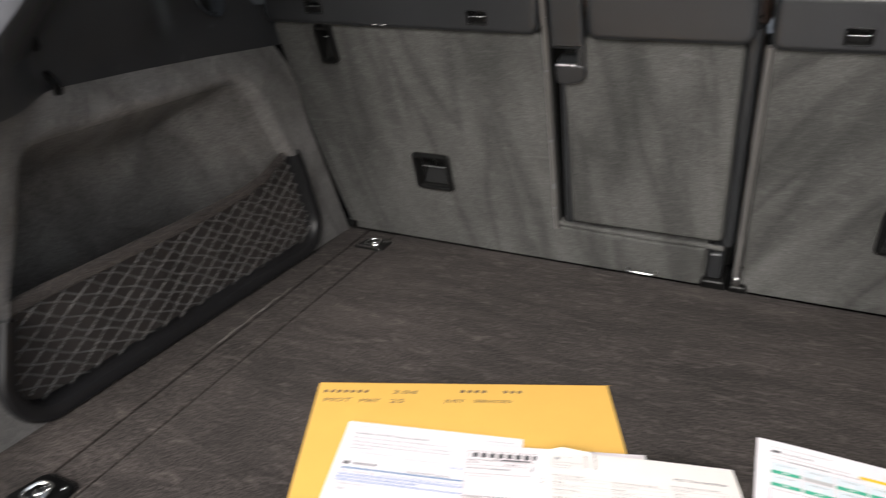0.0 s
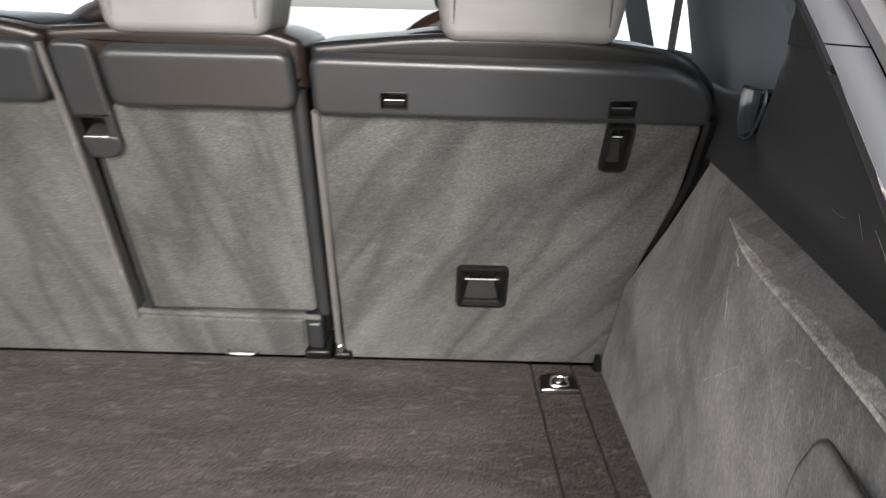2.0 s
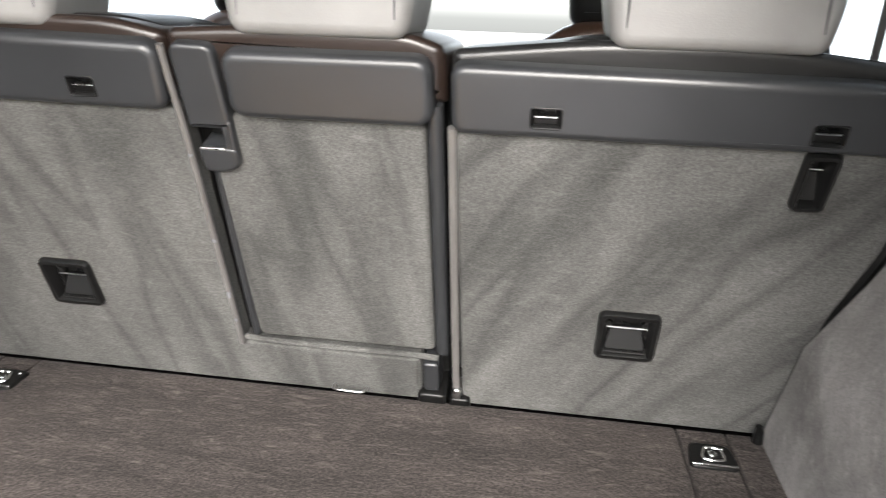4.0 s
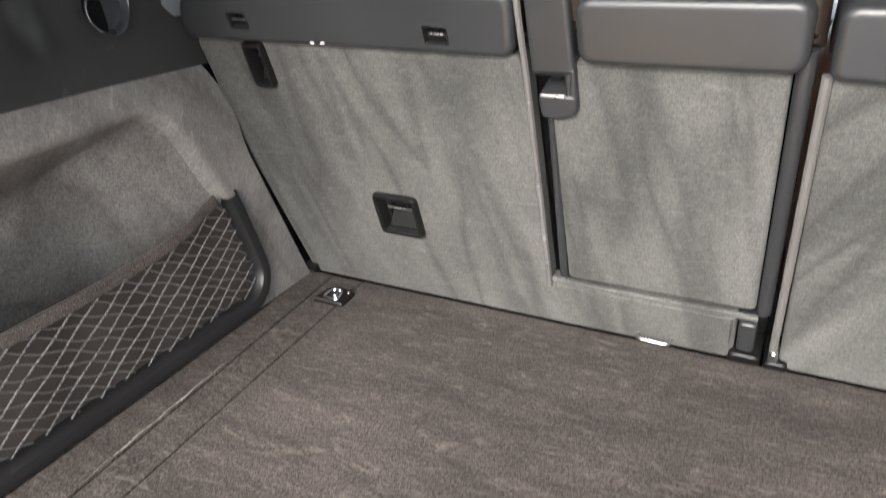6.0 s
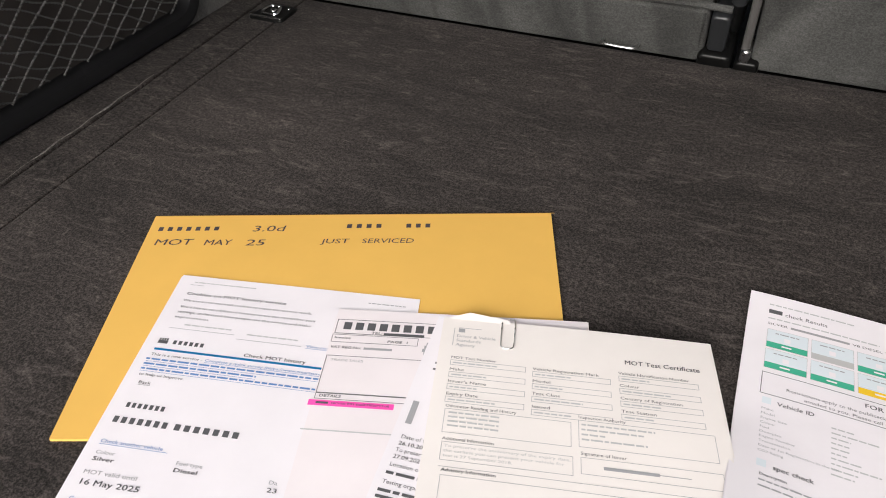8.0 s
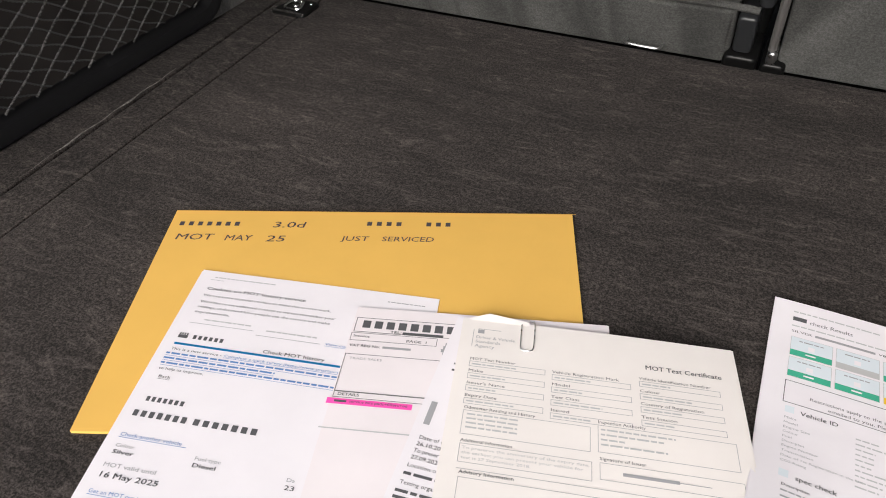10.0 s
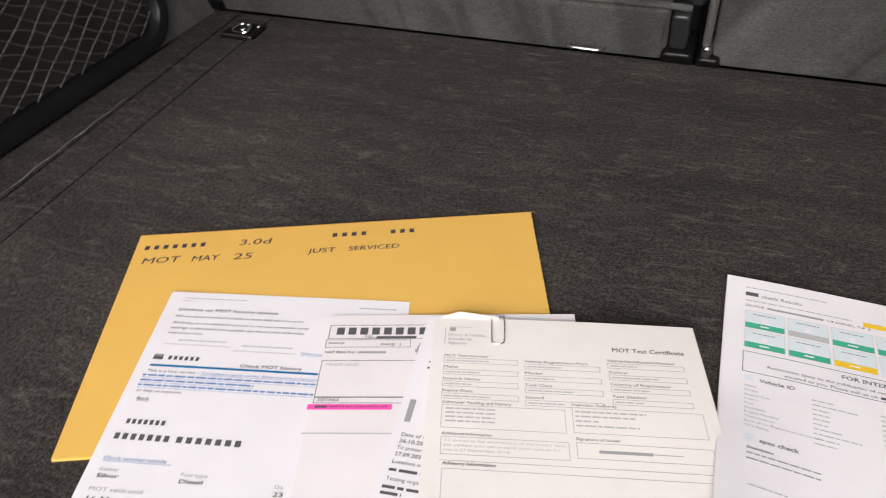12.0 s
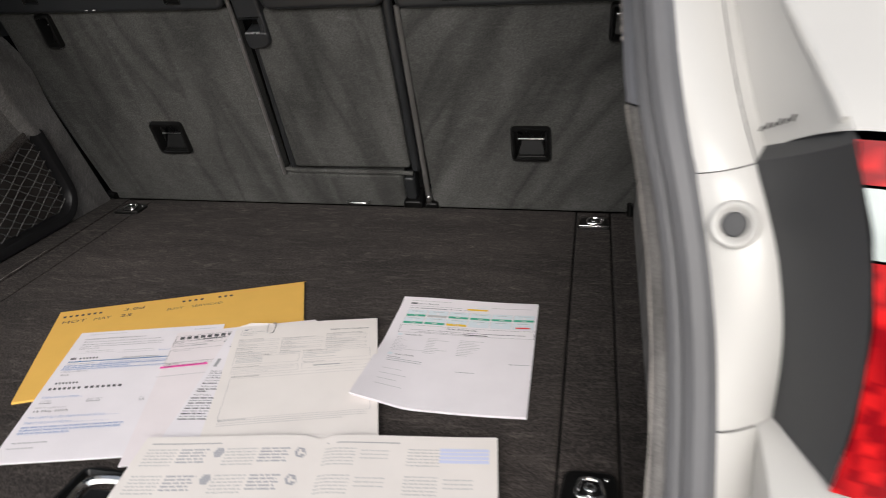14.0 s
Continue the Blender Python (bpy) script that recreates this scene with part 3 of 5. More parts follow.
for side, w in ((1, wall_r), (-1, wall_l)):
    part("upper_trim", upper_trim(side), SCUFFED, w, "scuffed black plastic upper trim")
    for z0, z1 in ((0.389, 0.5372), (0.538, 0.79)):
        part("edging", end_face(side, z0, z1), EDGING, w, "blue-grey plastic end face beside the seal")
    part("lining_end", end_face(side, -0.04, 0.3875), LINING, w)
    # pale thread that stands in for the highlight along the lining's edge
    part("edge_highlight", tube([(side * (smooth_at(EDGE, z)[0] - 0.0002), smooth_at(EDGE, z)[1] - 0.0022, z) for z in [-0.03 + 0.416 * i / 50 for i in range(51)]], lambda t: 0.0012 + 0.0004 * math.sin(40 * t), n=7), LITFELT, w, "pale thread painting the highlight on the felt's edge")
    part("rear_pillar", pillar_d(side), DPILLAR, w, "grey plastic pillar cover")
    # C pillar behind the seat's shoulder
    bm = loft([[(side * (0.712 - 0.14 * (z - 0.5) - 0.046 * math.sin(math.pi * t ** 0.62) ** 0.9), (0.80 if side > 0 else 0.867) + 0.7 * (z - 0.504) + ((0.437 if side > 0 else 0.37) - 0.4 * (z - 0.5)) * t, z) for t in [i / 16 for i in range(17)]] for z in (0.455, 0.5, 0.55, 0.6, 0.7, 0.80)])
    part("door_pillar", bm, PILLAR, w, "grey cloth-covered pillar")
    # socket for the load cover: a crescent-shaped cup sunk under the ledge
    dy, dz = (0.045, -0.029) if side > 0 else (0.016, -0.002)
    on_trim = lambda u, v, d, side=side: (side * (upper_x(side, u, v) - 0.0115 - d), u, v)
    cup = roundpoly([(0.752 + dy, 0.500 + dz), (0.744 + dy, 0.482 + dz), (0.744 + dy, 0.466 + dz), (0.754 + dy, 0.450 + dz), (0.776 + dy, 0.442 + dz), (0.800 + dy, 0.452 + dz), (0.812 + dy, 0.474 + dz), (0.815 + dy, 0.500 + dz)], [0.004, 0.01, 0.012, 0.014, 0.018, 0.018, 0.01, 0.004], 4)
    part("cover_socket", well(cup, 0.003, 0.010, 0.003, on_trim, 0.0015), LITPLASTIC, w, "dark plastic load-cover socket, bluish light in its colour")
    # near-black plate on the cup, painted shade instead of a real hole
    part("socket_shade", slab(roundpoly([(0.748 + dy, 0.474 + dz), (0.757 + dy, 0.455 + dz), (0.772 + dy, 0.450 + dz), (0.772 + dy, 0.496 + dz), (0.750 + dy, 0.496 + dz)], 0.006, 3), -0.0105, -0.004, 0.001, on_trim), VOID, w)
    # ribbed vent strip on the ledge at the pillar's foot
    for k in range(9):
        y = (0.835 if side > 0 else 0.775) + 0.010 * k
        z = 0.457 if side > 0 else 0.503
        part("vent_rib", tube([(side * (upper_x(side, y, z) + 0.004), y, z + 0.0015), (side * (upper_x(side, y, z) + 0.022), y + 0.006, z + 0.003)], 0.0013, n=5), LITPLASTIC, w)
# pale chips along the edge of the plastic, and scratches where loads have rubbed it
rnd = random.Random(8)
for k in range(9):
    z = 0.432 + 0.0052 * k + rnd.uniform(-0.002, 0.002)
    size = rnd.uniform(0.0006, 0.0013)
    run = [(smooth_at(EDGE, z + h)[0] - 0.0004, smooth_at(EDGE, z + h)[1] - 0.0006, z + h) for h in [0.0011 * i * (1 + k % 3) - 0.002 for i in range(5)]]
    part("edge_chip", tube(run, lambda t, size=size: size * (0.2 + 0.8 * math.sin(math.pi * t)), n=6), WORN, wall_r)
for run in (((0.523, 0.454), (0.512, 0.449), (0.505, 0.442)), ((0.506, 0.410), (0.498, 0.395), (0.503, 0.378), (0.502, 0.364)), ((0.486, 0.392), (0.470, 0.386), (0.449, 0.391)), ((0.488, 0.382), (0.478, 0.392), (0.463, 0.398)), ((0.483, 0.434), (0.470, 0.424), (0.461, 0.410)), ((0.573, 0.407), (0.560, 0.404), (0.548, 0.406)), ((0.535, 0.425), (0.527, 0.410), (0.529, 0.395))):
    pts = smooth_path([(upper_x(1, y, z) + 0.0001, y, z) for y, z in run], 6)
    part("scratch", tube(pts, lambda t: 0.0001 + 0.0002 * math.sin(math.pi * t), n=5), WORN, wall_r)
for dy, dz in ((0.0, 0.0), (0.018, -0.055)):
    bm = tube(smooth_path([(-0.655, 0.43 + dy, 0.455 + dz), (-0.632, 0.432 + dy, 0.452 + dz), (-0.622, 0.436 + dy, 0.44 + dz), (-0.628, 0.44 + dy, 0.43 + dz)], 5), 0.006)
    part("hook", bm, BLACK, wall_l, "black plastic bag hook")

# roof, windows and the rest of the cabin shell
bm = loft([[(x, y, 0.80 + 0.05 * (1 - (x / 0.6) ** 2) - 0.02 * abs(y - 1.6)) for x in [i * 0.1 - 0.6 for i in range(13)]] for y in (0.60, 0.9, 1.2, 1.6, 2.0, 2.45)])
tagged(part("ceiling", bm, HEADLINER), "pale cloth headliner under the car's roof", "headliner", kind="structure")

cabin = thing("cabin_shell", "dark door trims, pillars and cabin floor ahead of the boot", "cabin", kind="structure")
for side in (1, -1):
    part("door_panel", loft([[(side * (0.75 + b), y, z) for y in (1.1, 1.7, 2.3, 3.0)] for b, z in ((0.0, -0.35), (0.0, 0.30), (0.03, 0.40), (0.02, 0.44), (0.0, 0.45))]), BLACK, cabin)
    for y, w in ((1.46, 0.20), (2.62, 0.1)):
        lean = 0.35 if y > 2.5 else 0.05
        part("door_pillar", loft([[(side * (0.74 - 0.30 * (z - 0.4)), y - lean * (z - 0.4) * 1.2 + dy, z) for dy in (0, w)] for z in (0.4, 0.6, 0.82)]), PILLAR, cabin, "dark blue-grey pillar")
part("cabin_floor", slab([(-0.78, 1.3), (0.78, 1.3), (0.78, 3.3), (-0.78, 3.3)], -0.4, -0.36, 0.01, flat), VOID, cabin)
part("dashboard", loft([[(x, y, z - 0.04 * (x / 0.75) ** 4) for x in [i * 0.15 - 0.75 for i in range(11)]] for y, z in ((2.55, -0.3), (2.50, 0.15), (2.56, 0.30), (2.70, 0.335), (3.25, 0.33))]), BLACK, cabin, "black dashboard")
for side in (1, -1):
    g = loft([[(side * (0.77 - 0.30 * (z - 0.42)), y, z) for y in (1.1, 2.7)] for z in (0.42, 0.8)])
    w = tagged(part("window_1" if side > 0 else "window_2", g, GLASS, smooth=False), "clear side window glass", "window", kind="structure")
    w.visible_shadow = False

for side, name in ((1, "window_3"), (-1, "window_4")):
    def pane(u, v, d, side=side):
        return (side * (0.700 - 0.25 * (v - 0.5) + d), u + 0.72 * (v - 0.5), v)
    outline = roundpoly([(0.60, 0.504), (0.862, 0.498), (0.865, 0.78), (0.64, 0.78)], [0.02, 0.03, 0.04, 0.04], 5)
    w = tagged(part(name, slab(outline, -0.002, 0.002, 0.0008, pane), GLASS, smooth=False), "clear rear quarter window glass", "window", kind="structure")
    w.visible_shadow = False
    rim = [pane(u, v, -0.003) for u, v in outline]
    part("window_frame", tube(rim, 0.0045, n=7, closed=True), BLACK, w, "black rubber window frame")

# distance beyond the windscreen: a clipped hedge
bm = bmesh.new()
for k in range(3500):
    x, z = random.uniform(-9, -3.6), random.uniform(-0.75, 1.0)
    y = 13 + random.uniform(-0.6, 0.6)
    s = random.uniform(0.05, 0.11)
    a, b = Vector((random.uniform(-1, 1), random.uniform(-1, 1), random.uniform(-1, 1))).normalized(), Vector((random.uniform(-1, 1), random.uniform(-1, 1), random.uniform(-1, 1))).normalized()
    p = Vector((x, y, z))
    bm.faces.new([bm.verts.new(q) for q in (p - a * s, p + b * s * 0.6, p + a * s, p - b * s * 0.6)])
tagged(part("hedge", bm, LEAF, smooth=False), "green hedge beyond the windscreen", "hedge", kind="stuff")


# ---- car body round the tailgate opening ----
def along(table, zs, side, dx=0.0, dy=0.0):
    return [(side * (lerp(table, z)[0] + dx), lerp(table, z)[1] + dy, z) for z in zs]


ZS = [-0.06 + 0.86 * i / 60 for i in range(61)]
seal = thing("rubber_seal", "dark grey ribbed rubber seal round the tailgate opening", "door seal", at=(0, 0.1, -0.05))
for side in (1, -1):
    for name, f, rad in (("seal_lip", 0.48, 0.0095), ("seal_bulb", 0.81, 0.0125)):
        pts = []
        for z in ZS:
            a, b = smooth_at(EDGE, z), smooth_at(RIM, z)
            pts.append((side * (a[0] + (b[0] - a[0]) * f + 0.001), a[1] + (b[1] - a[1]) * f - (0.003 if f < 0.7 else 0.004), z))
        part(name, tube(pts, rad, n=9), RUBBER, seal)

for side in (1, -1):
    web = []
    for f in [i / 8 for i in range(9)]:
        row = []
        for z in ZS:
            a, b = smooth_at(EDGE, z), smooth_at(RIM, z)
            row.append((side * (a[0] + (b[0] - a[0]) * f + 0.006), a[1] + (b[1] - a[1]) * f + 0.006, z))
        web.append(row)
    part("seal_web", loft(web), BLACK, seal)

body = thing("car_body", "pale silver painted car body round the tailgate", "car body", at=(0, 0.05, -0.5))
# outer line of the painted channel, then the outer body: (z, x, y)
CHANNEL = [(-0.368, 0.682, 0.09), (-0.102, 0.669, 0.11), (0.072, 0.653, 0.135), (0.174, 0.644, 0.142), (0.222, 0.646, 0.136), (0.286, 0.64, 0.14), (0.334, 0.629, 0.158), (0.366, 0.618, 0.182), (0.408, 0.608, 0.225), (0.462, 0.604, 0.295), (0.561, 0.59, 0.405), (0.707, 0.552, 0.57), (0.81, 0.524, 0.68)]
FLANK = [(-0.322, 0.854, -0.01), (0.095, 0.853, 0.04), (0.378, 0.818, 0.12), (0.419, 0.798, 0.16), (0.56, 0.726, 0.32), (0.804, 0.632, 0.60)]
for side in (1, -1):
    for name, low, high in (("aperture_panel", lambda f: 0.1825, lambda f: 0.3525 + 0.008 * f), ("pillar_panel", lambda f: 0.3532 + 0.008 * f, lambda f: 0.80), ("bumper_flange", lambda f: -0.06, lambda f: 0.1810)):
        rows = []
        for f in [-0.08, 0.0] + [i / 10 for i in range(1, 10)] + [0.97, 1.0]:
            bulge = 0.007 * max(0.0, math.sin(math.pi * f)) ** 0.7
            zs = [low(f) + (high(f) - low(f)) * i / 40 for i in range(41)]
            row = []
            for i, z in enumerate(zs):
                dip = 0.0008 if i in (0, 40) else 0.0
                a, b = smooth_at(RIM, z), smooth_at(CHANNEL, z)
                row.append((side * (a[0] * (1 - f) + b[0] * f - bulge * 0.3 + dip * 0.5), a[1] * (1 - f) + b[1] * f - bulge + dip, z))
            rows.append(row)
        part(name, loft(rows), SILVER, body)
    # step above the lamp and the quarter panel outside it
    RIDGE = [(0.399, 0.657, 0.102), (0.42, 0.651, 0.14), (0.453, 0.635, 0.225), (0.56, 0.621, 0.35), (0.807, 0.562, 0.63)]
    def level(f, t):
        z0 = 0.3625 + 0.038 * min(1.0, f)
        return z0 + (0.80 - z0) * t ** 1.3
    rows = []
    for f, dx, dy in ((0.0, 0.001, 0.0), (0.06, 0.008, 0.016), (0.25, 0.006, 0.018), (0.5, 0.004, 0.014), (0.75, 0.002, 0.006), (0.93, 0.0, -0.004), (1.0, 0.004, -0.009), (1.06, 0.010, -0.009)):
        row = []
        for i in range(29):
            z = level(f, i / 28)
            p, q = smooth_at(CHANNEL, z), smooth_at(RIDGE, z)
            g = min(1.0, f)
            row.append((side * (p[0] * (1 - g) + q[0] * g + dx), p[1] * (1 - g) + q[1] * g + dy, z))
        rows.append(row)
    for f in (0.12, 0.3, 0.5, 0.75, 1.0):
        row = []
        for i in range(29):
            z = level(1.0, i / 28)
            p, q = smooth_at(RIDGE, z), smooth_at(FLANK, z)
            row.append((side * (p[0] * (1 - f) + q[0] * f + 0.012 * (1 - f) + 0.02 * math.sin(math.pi * f)), p[1] * (1 - f) + q[1] * f - 0.010 * (1 - f) - 0.03 * math.sin(math.pi * f), z))
        rows.append(row)
    rows.append([(side * (0.93 - 0.12 * ease((level(1.0, i / 28) - 0.46) / 0.05)), 1.1 - 0.62 * ease((level(1.0, i / 28) - 0.46) / 0.05), level(1.0, i / 28)) for i in range(29)])
    part("quarter_panel", loft(rows), SILVER, body)
    bead = [(side * (smooth_at(RIDGE, z)[0] + 0.001), smooth_at(RIDGE, z)[1] - 0.0075, z) for z in [0.405 + 0.36 * i / 40 for i in range(41)]]
    part("panel_bead", tube(bead, 0.0034, n=10), SILVER, body, "raised bead in the paint")
    # lower corner and bumper
    rows = []
    for f in [i / 12 for i in range(13)]:
        x = 0.634 + 0.27 * f
        y0 = 0.140 - 0.060 * ease(f * 4) + 0.10 * ease(f * 1.2 - 0.2)
        row = [(side * x, y0 + 0.01, 0.1815)]
        for k, (dy, dz) in enumerate(((0.0, 0.0), (-0.02, -0.003), (-0.05, -0.010), (-0.075, -0.022), (-0.09, -0.045), (-0.095, -0.10), (-0.09, -0.25), (-0.07, -0.6))):
            row.append((side * x, y0 + dy, 0.1815 + dz))
        if not rows:
            rows.append([(p[0], max(p[1], y0), p[2]) for p in row])
        rows.append(row)
    part("bumper", loft(rows), SILVER, body, "pale silver bumper corner")
# plain outer skin that closes the car
part("roof_panel", loft([[(x, y, 0.84 + 0.05 * (1 - (x / 0.66) ** 2) - 0.02 * abs(y - 1.6)) for x in [i * 0.11 - 0.66 for i in range(13)]] for y in (0.60, 0.9, 1.2, 1.6, 2.0, 2.45)]), SILVER, body)
for side in (1, -1):
    part("side_skin", loft([[(side * (x - 0.03 * abs(z)), y, z) for z in (-0.50, -0.25, 0.0, 0.25, 0.44)] for x, y in ((0.915, 0.14), (0.935, 0.5), (0.94, 1.1), (0.93, 2.0), (0.88, 3.2))]), SILVER, body)
part("bumper_step", slab(rrect(-0.64, -0.06, 0.64, 0.085, 0.02), -0.40, -0.06, 0.012, flat), SILVER, body)
part("sill_plate", slab(rrect(-0.58, 0.05, 0.58, 0.099, 0.01), -0.08, -0.004, 0.006, flat), BLACK, body, "black plastic loading sill")
# raised tailgate over the opening
gate = thing("tailgate", "raised pale silver tailgate with dark glass and black inner trim", "tailgate", at=(0, 0.58, 0.90))


def gate_at(x, t, d):
    """On the open tailgate: across, out along it from the hinge, and down towards the boot."""
    return (x, 0.58 - t * 0.93, 0.90 + t * 0.37 - 0.05 * (x / 0.6) ** 2 - d)


outer = roundpoly([(-0.48, 0.0), (0.48, 0.0), (0.60, 0.55), (0.58, 1.08), (-0.58, 1.08), (-0.60, 0.55)], 0.06, 5)
pane = roundpoly([(-0.43, 0.08), (0.43, 0.08), (0.50, 0.50), (-0.50, 0.50)], 0.05, 5)
part("lid", slab(outer, 0.0, 0.05, 0.012, gate_at, holes=(pane,), back=False), SILVER, gate)
part("inner_trim", slab(roundpoly([(-0.54, 0.54), (0.54, 0.54), (0.53, 1.02), (-0.53, 1.02)], 0.05, 5), 0.04, 0.075, 0.012, gate_at), BLACK, gate, "black plastic inner trim")
part("rear_window", slab(inset(pane, -0.012), 0.02, 0.026, 0.002, gate_at), PRIVACY, gate, "dark tinted rear window")

# rubber plug in the painted channel
def on_channel(z, f=0.5, lift=0.0):
    return Vector((lerp(RIM, z)[0] * (1 - f) + lerp(CHANNEL, z)[0] * f - 0.003, lerp(RIM, z)[1] * (1 - f) + lerp(CHANNEL, z)[1] * f - 0.010, z))


def plug_at(c):
    a = (on_channel(c.z, 0.7) - on_channel(c.z, 0.3)).normalized()
    b = (on_channel(c.z + 0.02) - on_channel(c.z - 0.02)).normalized()
    n = b.cross(a).normalized()
    n = -n if n.y > 0 else n
    b = n.cross(a).normalized()
    return lambda u, v, d: tuple(c + a * u + b * v + n * d)


plug_fn = plug_at(on_channel(0.3265, 0.53))
circle = lambda r, n=28: [(r * math.cos(2 * math.pi * i / n), r * math.sin(2 * math.pi * i / n)) for i in range(n)]
bm = bmesh.new()
rings = [[bm.verts.new(plug_fn(u, v, d)) for u, v in circle(r)] for r, d in ((0.0168, -0.002), (0.0154, 0.0012), (0.014, 0.002), (0.0125, 0.0016), (0.0114, 0.0003), (0.0096, -0.0016), (0.008, -0.0025))]
ring_faces(bm, rings)
part("plug_seat", bm, SILVER, body)
part("rubber_plug", slab(circle(0.0086), -0.003, 0.0016, 0.0012, plug_fn), GREYPANEL, body, "dark grey rubber plug")

# row of small dark stamped marks on the step above the lamp
for k in range(6):
    a = Vector((0.623, 0.193, 0.379)).lerp(Vector((0.640, 0.168, 0.393)), (k + 0.3) / 6) + Vector((-0.0012, -0.0012, 0.0014))
    part("stamped_mark", tube([a, a + Vector((0.0012, -0.0018, 0.0035 + 0.0012 * (k % 2)))], 0.0009, n=5), BLACK, body)

# ---- tail lamp ----
def tail_lamp(side):
    t = thing("tail_lamp", "red tail lamp with clear band and grey housing side", "tail lamp", "tail lamps", at=(side * 0.68, 0.08, 0.2))
    LAMP = [(0.169, 0.666, 0.071), (0.231, 0.671, 0.063), (0.303, 0.668, 0.057), (0.354, 0.663, 0.071), (0.4, 0.653, 0.095)]
    zs = [0.181 + 0.1805 * i / 20 for i in range(21)]
    rows = []
    for f in [-0.15, 0.0] + [i / 6 for i in range(1, 7)]:
        row = []
        for z in zs:
            zz = z + 0.038 * max(0.0, f) * ease((z - 0.29) / 0.0715)
            p, q = smooth_at(CHANNEL, z), smooth_at(LAMP, zz)
            row.append((side * (p[0] * (1 - f) + q[0] * f), p[1] * (1 - f) + q[1] * f + 0.002, zz))
        rows.append(row)
    part("housing_side", loft(rows), GREYPANEL, t, "smooth dark grey housing side")
    part("housing_top", loft([[r[-1] for r in rows], [(r[-1][0] + side * 0.004, r[-1][1] + 0.06, r[-1][2] + 0.002) for r in rows]]), GREYPANEL, t)
    def face(z0, z1, mat, name, n=10):
        rr = []
        for i in range(n + 1):
            z = z0 + (z1 - z0) * i / n
            row = []
            for f in [k / 8 for k in range(9)]:
                row.append((side * (lerp(LAMP, z)[0] + 0.16 * f), lerp(LAMP, z)[1] - 0.016 * math.sin(math.pi * min(1, f * 1.3) * 0.9) + 0.05 * f * f, z))
            rr.append(row)
        part(name, loft(rr), mat, t)
    face(0.178, 0.338, REDLENS, "red_lens", 14)
    face(0.3395, 0.376, CLEARLENS, "clear_lens", 6)
    face(0.3775, 0.400, REDLENS, "red_lens", 6)
    return t


for side in (1, -1):
    tail_lamp(side)


# ---- rear seats, seen from behind ----
SIN, COS = math.sin(math.atan(0.39)), math.cos(math.atan(0.39))


def SM(x, s, d):
    """A place on the leaning seat backs: across, up along the back, and out towards the boot."""
    return (x, 1.072 - s * SIN - d * COS, s * COS - d * SIN)


def cushion(outline, parent, name="backrest", mat=None):
    part(name, slab(outline, -0.19, -0.038, 0.016, lambda x, s, d: (x, 1.072 - s * SIN - d, s * COS), steps=5), mat or BLACKLEATHER, parent, "black leather backrest")


def top_roll(outline, parent, mat=None):
    """Rolled leather top of a backrest, behind the plastic trim."""
    part("backrest_top", slab(outline, -0.17, -0.006, 0.014, lambda x, s, d: (x, 1.072 - s * SIN - d, s * COS), steps=6), mat or GLINTLEATHER, parent, "black leather backrest top")


HOLES = []


BEZEL = plastic("satin_black_bezel", 0.006, 0.3, grain=0, spec=0.32)
TRAYPLASTIC = plastic("dark_grey_tray_plastic", 0.005, 0.5, (0.96, 1.0, 1.06), 0, spec=0.2)


def child_fix(x, s, parent):
    """A small moulded cover over a child-seat anchor: recess, flap and bright slit."""
    HOLES.append(inset(rrect(x - 0.017, s - 0.013, x + 0.017, s + 0.013, 0.004), 0.0015))
    p = part("anchor_cover", well(rrect(x - 0.017, s - 0.013, x + 0.017, s + 0.013, 0.004), 0.003, 0.010, 0.003, lambda u, v, d: SM(u, v, d + 0.012), 0.0015), BLACK, parent, "small black anchor cover")
    part("flap", slab(rrect(x - 0.013, s - 0.009, x + 0.013, s + 0.001, 0.003), 0.001, 0.009, 0.002, SM), BLACK, p)
    part("slit", slab(rrect(x - 0.012, s - 0.0002, x + 0.012, s + 0.0010, 0.0004), 0.008, 0.0105, 0.0006, SM), STEEL, p)
    part("slit", slab(rrect(x - 0.014, s - 0.0125, x + 0.014, s - 0.0115, 0.0004), 0.008, 0.0128, 0.0006, SM), STEEL, p)


def latch(x, s, parent):
    """Square recessed pull handle: a rounded bezel, a sloping tray and a bar across the mouth."""
    HOLES.append(inset(rrect(x - 0.038, s - 0.040, x + 0.038, s + 0.040, 0.009, 5), 0.004))
    b = part("pull_handle", well(rrect(x - 0.038, s - 0.040, x + 0.038, s + 0.040, 0.009, 5), 0.0095, 0.024, 0.006, lambda u, v, d: SM(u, v, d + 0.002), 0.006), BEZEL, parent, "black recessed pull handle")
    slope = lambda u, v, d: SM(u, v, d - 0.002 - 0.52 * (v - s + 0.029))
    part("tray", slab(roundpoly([(x - 0.026, s - 0.029), (x + 0.026, s - 0.029), (x + 0.019, s - 0.002), (x - 0.019, s - 0.002)], [0.004, 0.004, 0.003, 0.003]), -0.006, 0.0, 0.001, slope), TRAYPLASTIC, b)
    for e in (-1, 1):
        part("cheek", slab(roundpoly([(x + e * 0.027, s - 0.028), (x + e * 0.0275, s + 0.020), (x + e * 0.018, s + 0.008)][::e], 0.001, 2), -0.020, -0.010, 0.001, SM), BEZEL, b)
    part("bar", tube([SM(x - 0.025, s + 0.004, -0.009), SM(x + 0.025, s + 0.004, -0.009)], 0.0011), STEEL, b)
    part("lip", tube([SM(x - 0.026, s - 0.0295, 0.0015), SM(x + 0.026, s - 0.0295, 0.0015)], 0.0016), BEZEL, b)


